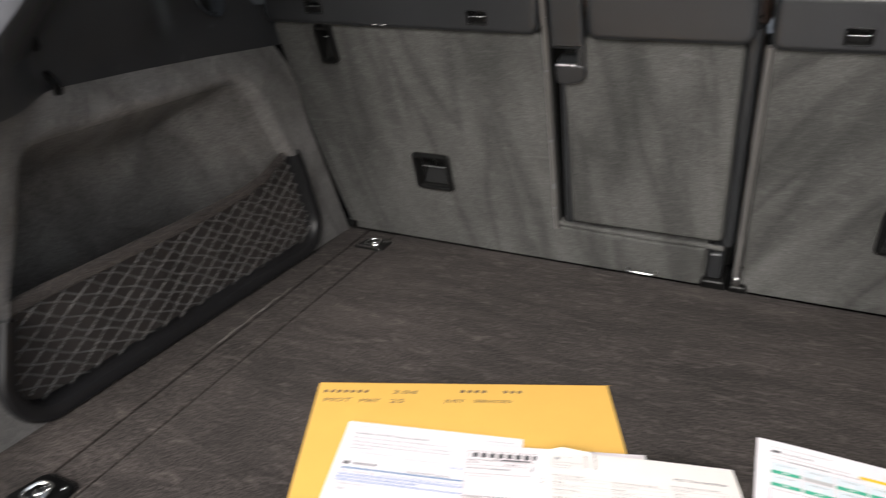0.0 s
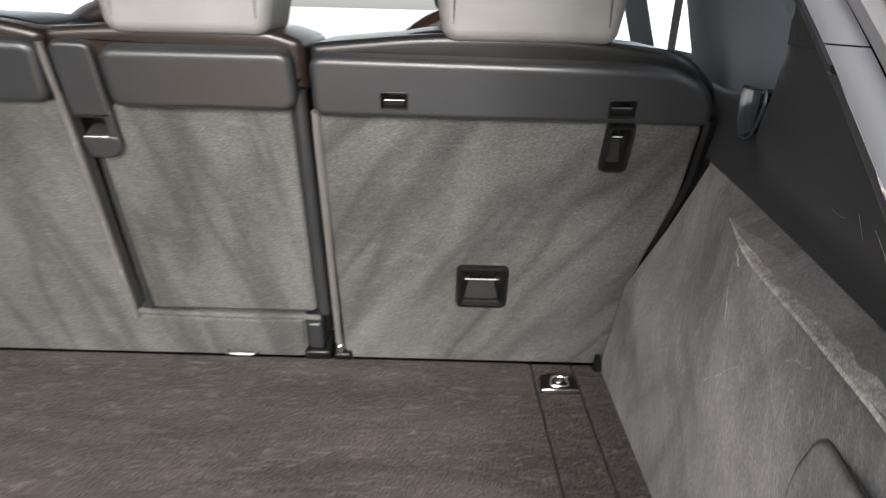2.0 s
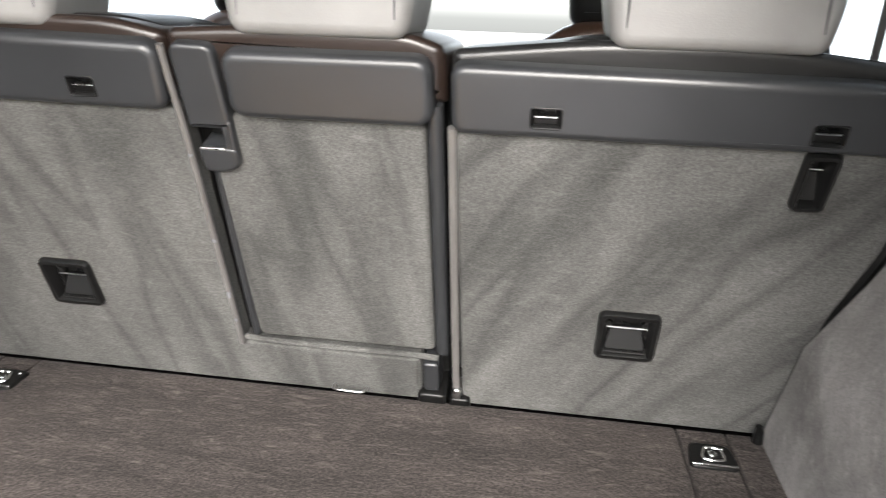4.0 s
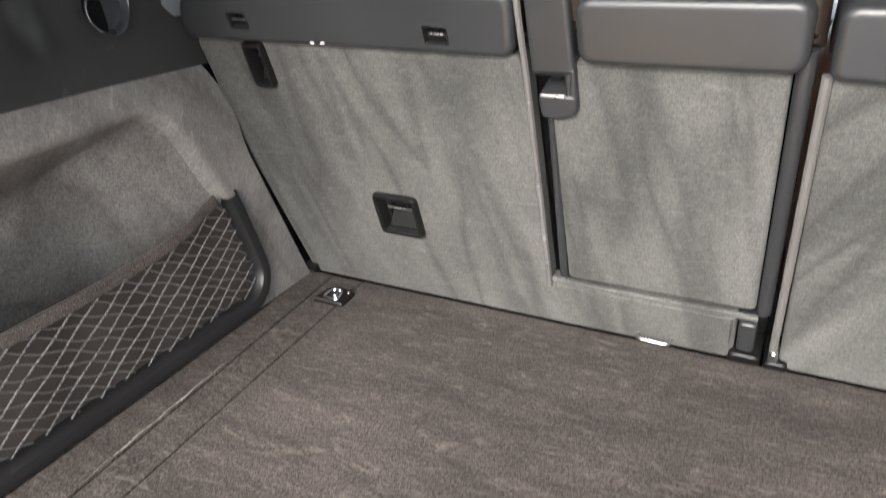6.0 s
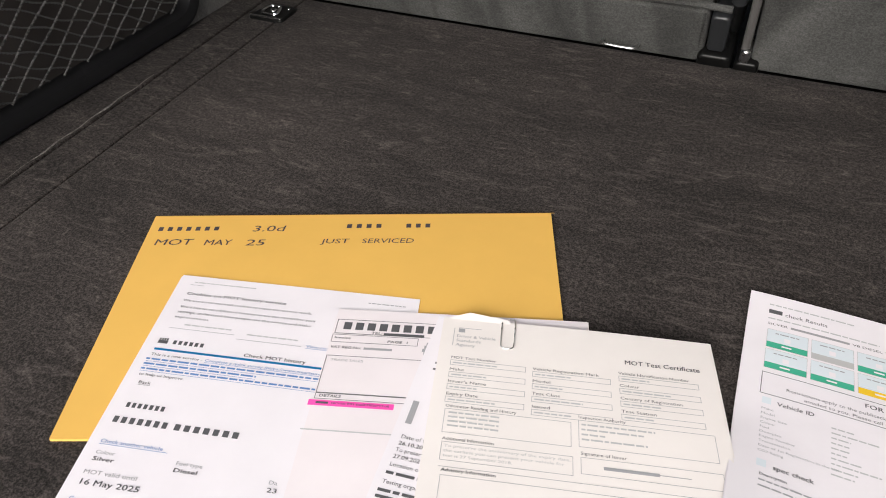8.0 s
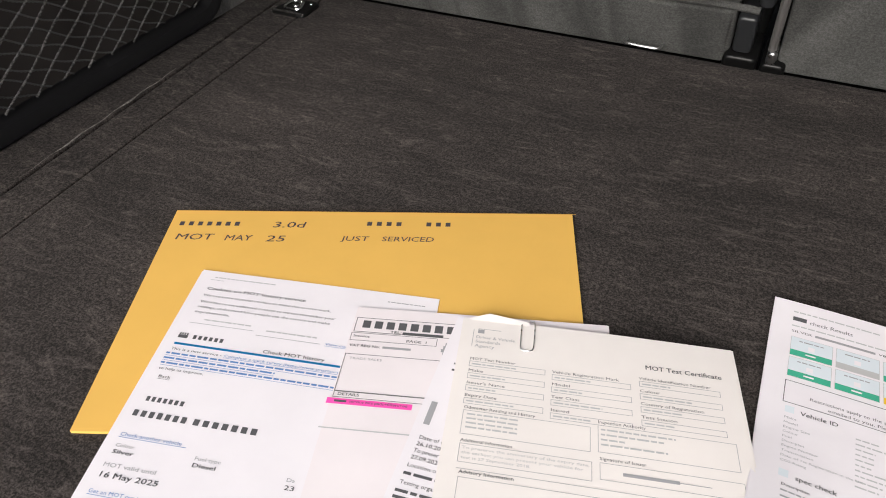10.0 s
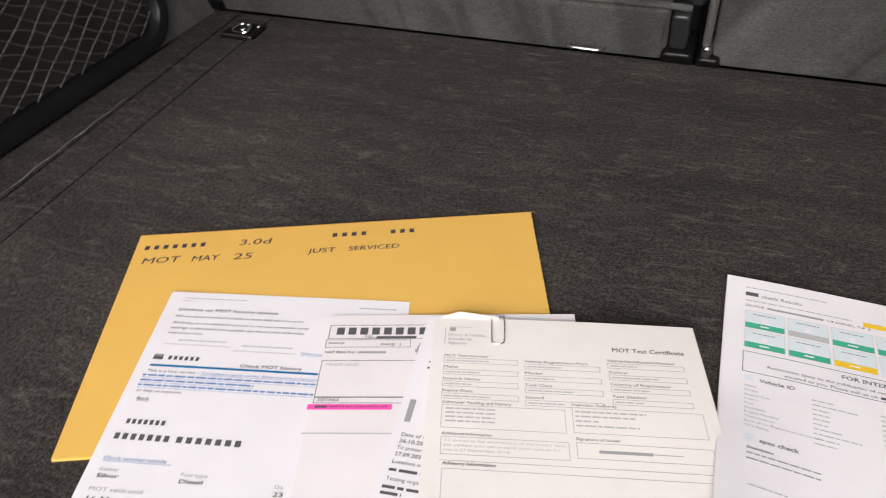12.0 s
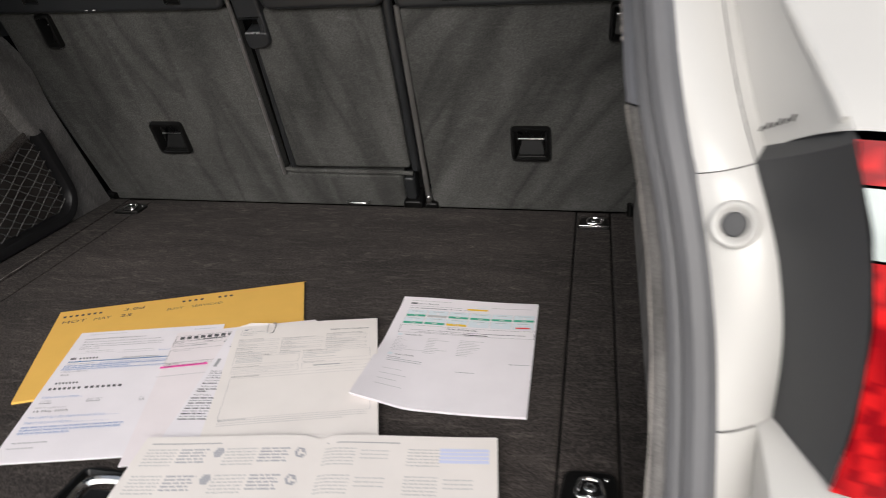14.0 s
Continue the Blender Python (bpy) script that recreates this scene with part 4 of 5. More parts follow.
def slot(x, s, parent, lean):
    """Tall oblong release lever in a rounded bezel."""
    o = roundpoly([(x - 0.018 - lean, s - 0.035), (x + 0.018 - lean, s - 0.035), (x + 0.019 + lean, s + 0.035), (x - 0.017 + lean, s + 0.035)], 0.008, 5)
    HOLES.append(inset(o, 0.003))
    b = part("release_lever", well(o, 0.008, 0.022, 0.006, lambda u, v, d: SM(u, v, d + 0.002), 0.007), BEZEL, parent, "black oblong release lever")
    part("lever", slab(rrect(x - 0.009, s - 0.026, x + 0.009, s + 0.002, 0.004), -0.006, 0.0, 0.001, lambda u, v, d: SM(u, v, d - 0.003 - 0.5 * (v - s + 0.026))), BLACK, b)
    part("bar", tube([SM(x - 0.009, s + 0.008, -0.010), SM(x + 0.009, s + 0.008, -0.010)], 0.0008), STEEL, b)


def headrest(x0, x1, parent, h=0.20):
    def hm(u, v, d):
        dd = d - 0.30 * (v - 0.553) - 0.5 * max(0, abs(u - (x0 + x1) / 2) - 0.06) ** 2 * 8
        return (u, 1.072 - v * SIN - dd, v * COS)
    w = x1 - x0
    o = roundpoly([(x0 + 0.006, 0.546), (x1 - 0.006, 0.546), (x1 + 0.004, 0.60), (x1 - 0.004, 0.551 + h), (x0 + 0.004, 0.551 + h), (x0 - 0.004, 0.60)], [0.018, 0.018, 0.03, 0.04, 0.04, 0.03], 6)
    hr = part("headrest", slab(o, -0.10, 0.006, 0.013, hm, steps=6), GREYLEATHER, parent, "smooth grey leather headrest")
    for sx in (x0 + 0.017, x1 - 0.017):
        part("seam", tube([hm(sx, 0.566 + 0.026 * i, 0.0052) for i in range(7)], 0.0012, n=5), TRIM, hr)
    for sx in (x0 + w * 0.22, x1 - w * 0.22):
        part("post", tube([(sx, 0.915, 0.46), (sx, 0.905, 0.53)], 0.006), CHROME, hr)
        part("post_collar", tube([(sx, 0.893, 0.505), (sx, 0.893, 0.5125)], 0.011, n=14), CHROME, hr)
    return hr


# wide part of the bench with the middle place
seat_l = thing("rear_seat", "wide rear seat back in worn grey felt with centre hatch", "car seat", "rear seats", at=(-0.25, 1.07, 0))
for x, s in ((-0.535, 0.494), (-0.245, 0.484)):
    child_fix(x, s, seat_l)
latch(-0.379, 0.175, seat_l)
slot(-0.537, 0.423, seat_l, 0.0)
felt_holes, trim_holes = HOLES[2:], HOLES[:2]
part("back_panel", slab(roundpoly([(-0.602, -0.004), (0.112, -0.004), (0.112, 0.083), (-0.1475, 0.083), (-0.1455, 0.455), (-0.640, 0.461), (-0.636, 0.25)], [0.02, 0.012, 0.003, 0.0, 0.012, 0.012, 0.02]), -0.03, 0.0, 0.006, SM, holes=felt_holes), FELT, seat_l, "worn grey-green felt seat back")
part("hatch_panel", slab(roundpoly([(-0.119, 0.0985), (0.1325, 0.0985), (0.1325, 0.449), (-0.090, 0.449), (-0.090, 0.400), (-0.119, 0.400)], [0.008, 0.008, 0.008, 0.0, 0.0, 0.0]), -0.03, -0.003, 0.006, SM), FELT, seat_l, "felt centre hatch panel")
part("hatch_roll", tube(smooth_path([SM(-0.143, 0.092, -0.004), SM(-0.10, 0.0915, -0.001), SM(0.02, 0.091, 0.0), SM(0.10, 0.090, -0.001), SM(0.137, 0.087, -0.002)], 6), 0.0045), FELT, seat_l, "rolled felt edge under the hatch")
part("hatch_backing", slab(rrect(-0.146, 0.08, 0.150, 0.52, 0.004), -0.06, -0.034, 0.003, SM), VOID, seat_l)
part("edge_piping", tube([SM(-0.1465 + 0.0035 * t, 0.082 + 0.452 * t, 0.001 + 0.004 * ease((t - 0.75) / 0.2)) for t in [i / 20 for i in range(21)]], 0.0040), PIPING, seat_l, "worn pale grey edge piping")
for t, h in ((0.215, 0.010), (0.11, 0.004), (0.42, 0.004), (0.70, 0.003)):
    part("worn_chip", tube([SM(-0.1465 + 0.0035 * t, 0.082 + 0.452 * t - h / 2, 0.0036), SM(-0.1465 + 0.0035 * t, 0.082 + 0.452 * t + h / 2, 0.0036)], 0.0026, n=6), EDGING, seat_l, "pale worn chip")
part("hatch_frame", tube([SM(-0.1275 + 0.006 * t, 0.094 + 0.285 * t, -0.012) for t in [i / 12 for i in range(13)]], 0.0062, n=9), TRIM, seat_l)
part("hatch_frame", tube([SM(0.1425 + 0.001 * t, 0.092 + 0.380 * t, -0.012) for t in [i / 12 for i in range(13)]], 0.0092, n=12), TRIM, seat_l)
part("top_trim", slab(roundpoly([(-0.646, 0.463), (-0.152, 0.457), (-0.146, 0.536), (-0.560, 0.546), (-0.632, 0.527)], [0.016, 0.016, 0.018, 0.05, 0.045], 6), -0.025, 0.013, 0.010, SM, steps=5, holes=trim_holes), TRIM, seat_l, "dark grey plastic top trim")
part("top_trim", slab(rrect(-0.079, 0.4545, 0.1455, 0.531, 0.019, 6), -0.025, 0.014, 0.010, SM, steps=5), TRIM, seat_l, "dark grey plastic top trim")
belt = part("belt_guide", slab(roundpoly([(-0.135, 0.436), (-0.095, 0.436), (-0.0905, 0.412), (-0.0905, 0.534), (-0.134, 0.536)][:2] + [(-0.0845, 0.437), (-0.0865, 0.534), (-0.136, 0.536)], [0.004, 0.002, 0.003, 0.012, 0.012]), -0.05, 0.007, 0.005, SM), TRIM, seat_l, "dark plastic belt guide")
part("guide_bar", slab(rrect(-0.0965, 0.40, -0.0842, 0.446, 0.003), -0.03, 0.0068, 0.003, SM), TRIM, belt)
part("guide_lip", slab(roundpoly([(-0.128, 0.379), (-0.100, 0.379), (-0.084, 0.388), (-0.084, 0.412), (-0.131, 0.412)], [0.008, 0.010, 0.01, 0.006, 0.006]), -0.03, 0.008, 0.004, SM), TRIM, belt)
part("lip_edge", slab(rrect(-0.127, 0.4095, -0.098, 0.4125, 0.001), 0.004, 0.0085, 0.001, SM), STEEL, belt)
part("catch", slab(roundpoly([(-0.126, 0.412), (-0.112, 0.412), (-0.106, 0.436), (-0.116, 0.437)], 0.002), -0.032, -0.024, 0.001, SM), BLACK, belt)
part("guide_void", slab(rrect(-0.140, 0.39, -0.088, 0.450, 0.003), -0.060, -0.040, 0.001, SM), VOID, belt)
cushion(roundpoly([(-0.635, 0.02), (-0.150, 0.02), (-0.143, 0.545), (-0.20, 0.561), (-0.50, 0.565), (-0.60, 0.552), (-0.636, 0.49)], 0.03), seat_l)
cushion(roundpoly([(-0.146, 0.02), (0.148, 0.02), (0.150, 0.520), (0.125, 0.552), (-0.05, 0.558), (-0.125, 0.552), (-0.14, 0.53)], 0.02), seat_l)
top_roll(roundpoly([(-0.638, 0.478), (-0.150, 0.478), (-0.143, 0.545), (-0.20, 0.559), (-0.50, 0.563), (-0.60, 0.549)], [0.005, 0.005, 0.012, 0.05, 0.05, 0.045], 6), seat_l)
top_roll(roundpoly([(-0.143, 0.478), (0.157, 0.478), (0.156, 0.540), (0.12, 0.554), (-0.05, 0.556), (-0.143, 0.550)], [0.005, 0.005, 0.012, 0.04, 0.05, 0.012], 6), seat_l)
headrest(-0.492, -0.262, seat_l)
headrest(-0.070, 0.125, seat_l, 0.17)
part("hinge_cover", slab(rrect(0.115, 0.022, 0.138, 0.078, 0.006), -0.03, 0.004, 0.004, SM), TRIM, seat_l, "dark plastic hinge cover")
part("hinge_foot", slab(rrect(0.106, -0.012, 0.148, 0.020, 0.008), -0.04, 0.010, 0.005, SM), BLACK, seat_l)
part("hinge_pin", tube([SM(-0.612, 0.012, 0.002), SM(-0.590, 0.010, 0.004)], 0.009, n=12), BLACK, seat_l)
for x in (-0.425, -0.409):
    part("label_mark", slab(rrect(x - 0.003, 0.4668, x + 0.003, 0.4680, 0.0004), 0.012, 0.0136, 0.0004, SM), WHITEPAPER, seat_l, "small white printed mark")

# narrow part of the bench
seat_r = thing("rear_seat", "narrow rear seat back in worn grey felt", "car seat", "rear seats", at=(0.4, 1.07, 0))
HOLES.clear()
for x, s in ((0.261, 0.474), (0.532, 0.471)):
    child_fix(x, s, seat_r)
latch(0.382, 0.167, seat_r)
slot(0.5365, 0.412, seat_r, 0.0005)
felt_holes, trim_holes = HOLES[2:], HOLES[:2]
part("back_panel", slab(roundpoly([(0.170, -0.004), (0.600, -0.004), (0.605, 0.215), (0.633, 0.33), (0.638, 0.449), (0.166, 0.449)], [0.012, 0.012, 0.03, 0.03, 0.012, 0.012]), -0.03, 0.0, 0.006, SM, holes=felt_holes), BRUSHED, seat_r, "worn grey-green felt seat back")
part("edge_piping", tube([SM(0.1615 + 0.0015 * t, 0.03 + 0.42 * t, -0.002) for t in [i / 12 for i in range(13)]], 0.0055, n=9), PIPING, seat_r, "pale grey edge strip")
part("top_trim", slab(roundpoly([(0.163, 0.4485), (0.640, 0.4485), (0.643, 0.472), (0.628, 0.500), (0.580, 0.523), (0.163, 0.5265)], [0.016, 0.010, 0.02, 0.04, 0.06, 0.016], 6), -0.025, 0.013, 0.010, SM, steps=5, holes=trim_holes), TRIM, seat_r, "dark grey plastic top trim")
cushion(roundpoly([(0.160, 0.02), (0.640, 0.02), (0.655, 0.46), (0.640, 0.500), (0.590, 0.538), (0.45, 0.557), (0.30, 0.556), (0.175, 0.528)], 0.03), seat_r)
top_roll(roundpoly([(0.160, 0.470), (0.652, 0.455), (0.648, 0.492), (0.604, 0.538), (0.45, 0.556), (0.30, 0.553), (0.162, 0.538)], [0.005, 0.005, 0.03, 0.06, 0.06, 0.05, 0.012], 6), seat_r, BLACKLEATHER)
headrest(0.312, 0.520, seat_r)
part("side_flange", tube(smooth_path([SM(0.607, 0.02, -0.012), SM(0.613, 0.20, -0.012), SM(0.634, 0.30, -0.012), SM(0.645, 0.36, -0.012), SM(0.647, 0.45, -0.010)], 6), 0.010, n=10), BLACK, seat_r, "black plastic side flange")
part("hinge_foot", slab(rrect(0.152, -0.012, 0.182, 0.016, 0.007), -0.04, 0.010, 0.0045, SM), BLACK, seat_r)
part("hinge_knuckle", slab(roundpoly([(0.156, 0.012), (0.170, 0.012), (0.168, 0.034), (0.158, 0.034)], 0.007), -0.02, 0.008, 0.004, SM), STEEL, seat_r, "bare metal hinge knuckle")
part("hinge_pin", tube([SM(0.582, 0.004, 0.006), SM(0.606, 0.004, 0.004)], 0.010, n=12), BLACK, seat_r)
part("hinge_pin_cap", tube([SM(0.584, 0.010, 0.008), SM(0.592, 0.012, 0.008)], 0.006, n=10), STEEL, seat_r)

# seat belt hanging by the pillar
bm = loft([[(0.648 + 0.012 * t ** 2, 1.140 - 0.02 * t, z), (0.663 + 0.012 * t ** 2, 1.150 - 0.03 * t, z)] for t, z in [(i / 8, 0.44 + 0.34 * i / 8) for i in range(9)]])
bmesh.ops.solidify(bm, geom=bm.faces[:], thickness=0.0015)
tagged(part("seat_belt", bm, HEADLINER), "pale grey webbing seat belt beside the pillar", "seat belt")

# chrome striker loop at the foot of the seat back
striker = part("striker", tube(smooth_path([(-0.018, 1.072, 0.010), (-0.018, 1.060, 0.011), (-0.013, 1.052, 0.0115), (0.023, 1.050, 0.0115), (0.029, 1.058, 0.011), (0.029, 1.072, 0.010)], 5), 0.0019, n=8), STEEL)
tagged(striker, "chrome wire loop at the foot of the seat back", "striker loop")


# ---- front seats ----
def front_seat(side):
    t = thing("front_seat", "dark brown leather front seat facing the windscreen", "car seat", "front seats", at=(side * 0.4, 1.75, -0.3))
    def fm(u, v, d):
        return (u, 1.98 - 0.24 * (v + 0.3) - d, v)
    c = side * 0.40
    o = roundpoly([(c - 0.24, -0.30), (c + 0.24, -0.30), (c + 0.25, 0.30), (c + 0.20, 0.47), (c + 0.10, 0.535), (c - 0.10, 0.535), (c - 0.20, 0.47), (c - 0.25, 0.30)], 0.06)
    part("backrest", slab(o, -0.10, 0.05, 0.04, fm, steps=4), BROWNLEATHER, t)
    part("headrest", slab(roundpoly([(c - 0.11, 0.52), (c + 0.11, 0.52), (c + 0.12, 0.62), (c + 0.09, 0.74), (c - 0.09, 0.74), (c - 0.12, 0.62)], 0.03), -0.08, 0.02, 0.03, fm, steps=4), BLACKLEATHER, t, "black leather headrest")
    part("seat_base", box((0.5, 0.5, 0.16), (c, 2.2, -0.24), 0.04), BROWNLEATHER, t)


for side in (-1, 1):
    front_seat(side)


# ---- boot fittings ----
def lashing_eye(at):
    t = thing("lashing_eye", "chrome lashing eye folded into a black plate in the carpet", "lashing eye", "lashing eyes", at=at)
    x, y, z = at
    f = lambda u, v, d: (x + u, y + v, z + d)
    part("plate", slab(roundpoly([(-0.031, -0.026), (0.031, -0.026), (0.026, 0.028), (-0.026, 0.028)], [0.006, 0.006, 0.012, 0.012], 5), -0.004, 0.004, 0.003, f), BLACK, t)
    part("front_edge", slab(rrect(-0.028, -0.0245, 0.028, -0.0215, 0.001), 0.002, 0.0055, 0.0008, f), CHROME, t)
    part("eye", tube(smooth_path([f(-0.012, -0.013, 0.006), f(0.012, -0.013, 0.006), f(0.011, 0.002, 0.009), f(0.006, 0.009, 0.009), f(-0.006, 0.009, 0.009), f(-0.011, 0.002, 0.009)], 5, True), 0.0022, closed=True, n=8), CHROME, t)
    part("screw", slab(circle(0.0065, 16), 0.003, 0.008, 0.002, f), CHROME, t)
    part("screw_socket", slab(circle(0.003, 6), 0.006, 0.0085, 0.0005, f), BLACK, t)
    part("rivet", slab([(u + 0.016, v + 0.016) for u, v in circle(0.0025, 10)], 0.003, 0.0055, 0.001, f), CHROME, t)
    return t


eye_1 = lashing_eye((-0.505, 0.995, 0.0))
for x, y in ((0.505, 0.999), (0.518, 0.248), (-0.455, 0.216)):
    copy_thing(eye_1, pose(x, y, 0))

# lift handle of the floor panel, part hidden under the papers
handle = thing("floor_handle", "black recessed floor handle with a chrome pull", "floor handle", at=(0.03, 0.155, 0))
hf = lambda u, v, d: (0.034 + u, 0.153 + v, d)
part("recess", well(rrect(-0.055, -0.045, 0.055, 0.045, 0.012, 5), 0.008, 0.012, 0.006, lambda u, v, d: hf(u, v, d + 0.002), 0.004), BLACK, handle)
part("pull", tube(smooth_path([hf(-0.034, -0.022, 0.004), hf(-0.030, 0.022, 0.006), hf(0.030, 0.022, 0.006), hf(0.034, -0.022, 0.004)], 6), 0.005), CHROME, handle)
part("pull_plate", slab(rrect(-0.028, -0.018, 0.028, 0.016, 0.004), -0.006, 0.004, 0.003, hf), BLACK, handle)

# ---- pocket net ----
net = thing("cargo_net", "stretched pocket net with pale cords in a black plastic frame", "cargo net", at=(-0.57, 0.6, 0.02))
NET_TOP = [(0.27, 0.150), (0.30, 0.154), (0.50, 0.158), (0.64, 0.160), (0.74, 0.166), (0.81, 0.177), (0.86, 0.196), (0.95, 0.210)]
def net_at(y, z, d=0.0):
    top = lerp(NET_TOP, y)[0]
    sag = 0.004 * math.sin(math.pi * max(0, min(1, (y - 0.28) / 0.65)))
    return on_wall(-1)(y, z, -0.006 + sag * max(0, min(1, z / top)) + d)
NETFRAME = plastic("satin_black_frame_plastic", 0.012, 0.42, (1.0, 0.98, 1.06), 600, 0.02, 0.35)
n = len(POCKET)
start = min(range(n), key=lambda i: abs(POCKET[i][0] - 0.893) + abs(POCKET[i][1] - 0.205))
# the frame runs down the forward side, along the foot and up the rear side
order = []
k = start
while True:
    order.append(k)
    k = (k - 1) % n
    if POCKET[k][1] > 0.16 and POCKET[k][0] < 0.5:
        break
def resample(pts, m):
    run = [0.0]
    for p, q in zip(pts, pts[1:]):
        run.append(run[-1] + math.dist(p, q))
    table = [(r, *p) for r, p in zip(run, pts)]
    return [lerp(table, run[-1] * j / (m - 1)) for j in range(m)]


curves = []
for a, d in ((-0.016, -0.001), (-0.0155, 0.006), (-0.012, 0.010), (-0.003, 0.011), (0.004, 0.008), (0.007, 0.002), (0.008, -0.014)):
    ins = inset(POCKET, a)
    curves.append([on_wall(-1)(y, max(0.001, z), d) for y, z in resample([ins[k] for k in order], 90)])
bm = loft(curves)
part("frame", bm, NETFRAME, net, "satin black plastic frame")


NET_EDGE = inset(POCKET, 0.009)


def inside(y, z):
    if z > lerp(NET_TOP, y)[0] - 0.004:
        return False
    hit = False
    for (ay, az), (by, bz) in zip(NET_EDGE, NET_EDGE[1:] + NET_EDGE[:1]):
        if (az > z) != (bz > z) and y < ay + (by - ay) * (z - az) / (bz - az):
            hit = not hit
    return hit


HEM = felt("elastic_webbing", 0.045, 0.07, (1.15, 1.0, 0.92), (30, 3, 30), (0, 0, 0), 0.3, 0.4, (300, 500, 300))
CORD, _nt, _b = tree("pale_net_cord", rough=0.6)
_nt.links.new(ramp(_nt, noise_of(_nt, coords(_nt), 330.0, 1.0), [(0.44, (0.03, 0.029, 0.028)), (0.56, (0.17, 0.162, 0.155))]), _b.inputs["Base Color"])
DULLCORD = plastic("dull_net_cord", 0.085, 0.75, (1, 0.98, 0.95), 2000)


def cord(run, bm):
    """Two thin strands twisted round the line of a net cord."""
    if len(run) < 3:
        return
    path = [Vector(p) for p in run]
    fine, turn = [], 0.0
    for p, q in zip(path, path[1:]):
        m = max(1, round((q - p).length / 0.0016))
        fine += [p.lerp(q, j / m) for j in range(m)]
    fine.append(path[-1])
    side = Vector((1, 0, 0))
    along_ = (path[-1] - path[0]).normalized()
    over = along_.cross(side).normalized()
    for half in (0.0, math.pi):
        tube([p + (side * math.cos(j * 1.1 + half) + over * math.sin(j * 1.1 + half)) * 0.0009 for j, p in enumerate(fine)], 0.00065, bm, n=4)


nets = []
for slope, step, lift in ((0.62, 0.0252, 0.0016), (-0.53, 0.0168, -0.0012)):
    bm = bmesh.new()
    for k in range(-12, 40):
        run = []
        for j in range(141):
            y = 0.26 + 0.70 * j / 140
            z = slope * (y - 0.27) + (-k if slope > 0 else k) * step
            z += 0.0025 * math.sin(y * 75 + k * 2.1) if slope < 0 else 0.0015 * math.sin(y * 60 + k)
            if inside(y, z):
                run.append(net_at(y, z, lift))
            else:
                cord(run, bm)
                run = []
        cord(run, bm)
    nets.append(bm)


def backing():
    """Dark cloth stretched behind the net."""
    rows = []
    for f in (0.0, 0.2, 0.4, 0.6, 0.8, 0.95, 1.0):
        row = []
        for i in range(41):
            y = 0.262 + 0.694 * i / 40
            side = [(0.0, 0.946), (0.20, 0.896), (0.22, 0.890)]
            top = lerp(NET_TOP, y)[0] - 0.005
            z = 0.016 + (top - 0.016) * f
            row.append(net_at(min(y, lerp(side, z)[0]), z, -0.010 + 0.003 * math.sin(y * 50) * math.sin(math.pi * f)))
        rows.append(row)
    return loft(rows)


part("backing_cloth", backing(), TRAY, net, "dark grey cloth behind the net")
part("netting", nets[0], CORD, net, "twisted net cord with pale stitches")
part("netting", nets[1], DULLCORD, net, "dull grey cross cords of the net")
bm = loft([[net_at(0.285 + 0.585 * j / 30, lerp(NET_TOP, 0.285 + 0.585 * j / 30)[0] + dz, dd) for j in range(31)] for dz, dd in ((-0.010, 0.001), (-0.008, 0.003), (0.004, 0.0035), (0.007, 0.002), (0.008, -0.002))])
part("elastic_hem", bm, HEM, net, "woven elastic hem")


# ---- papers ----
GLYPHS = {}


def glyphs(body, bold):
    key = (body, bold)
    if key not in GLYPHS:
        cu = bpy.data.curves.new("text", "FONT")
        cu.body, cu.size, cu.resolution_u = body, 1.0, 2
        ob = bpy.data.objects.new("text", cu)
        me = bpy.data.meshes.new_from_object(ob)
        vs, fs = [v.co.copy() for v in me.vertices], [tuple(p.vertices) for p in me.polygons]
        if bold:
            n = len(vs)
            vs += [v + Vector((0.024, 0.004, 0.00008)) for v in vs]
            fs += [tuple(i + n for i in f) for f in fs]
        GLYPHS[key] = (vs, fs)
        bpy.data.objects.remove(ob)
        bpy.data.meshes.remove(me)
        bpy.data.curves.remove(cu)
    return GLYPHS[key]


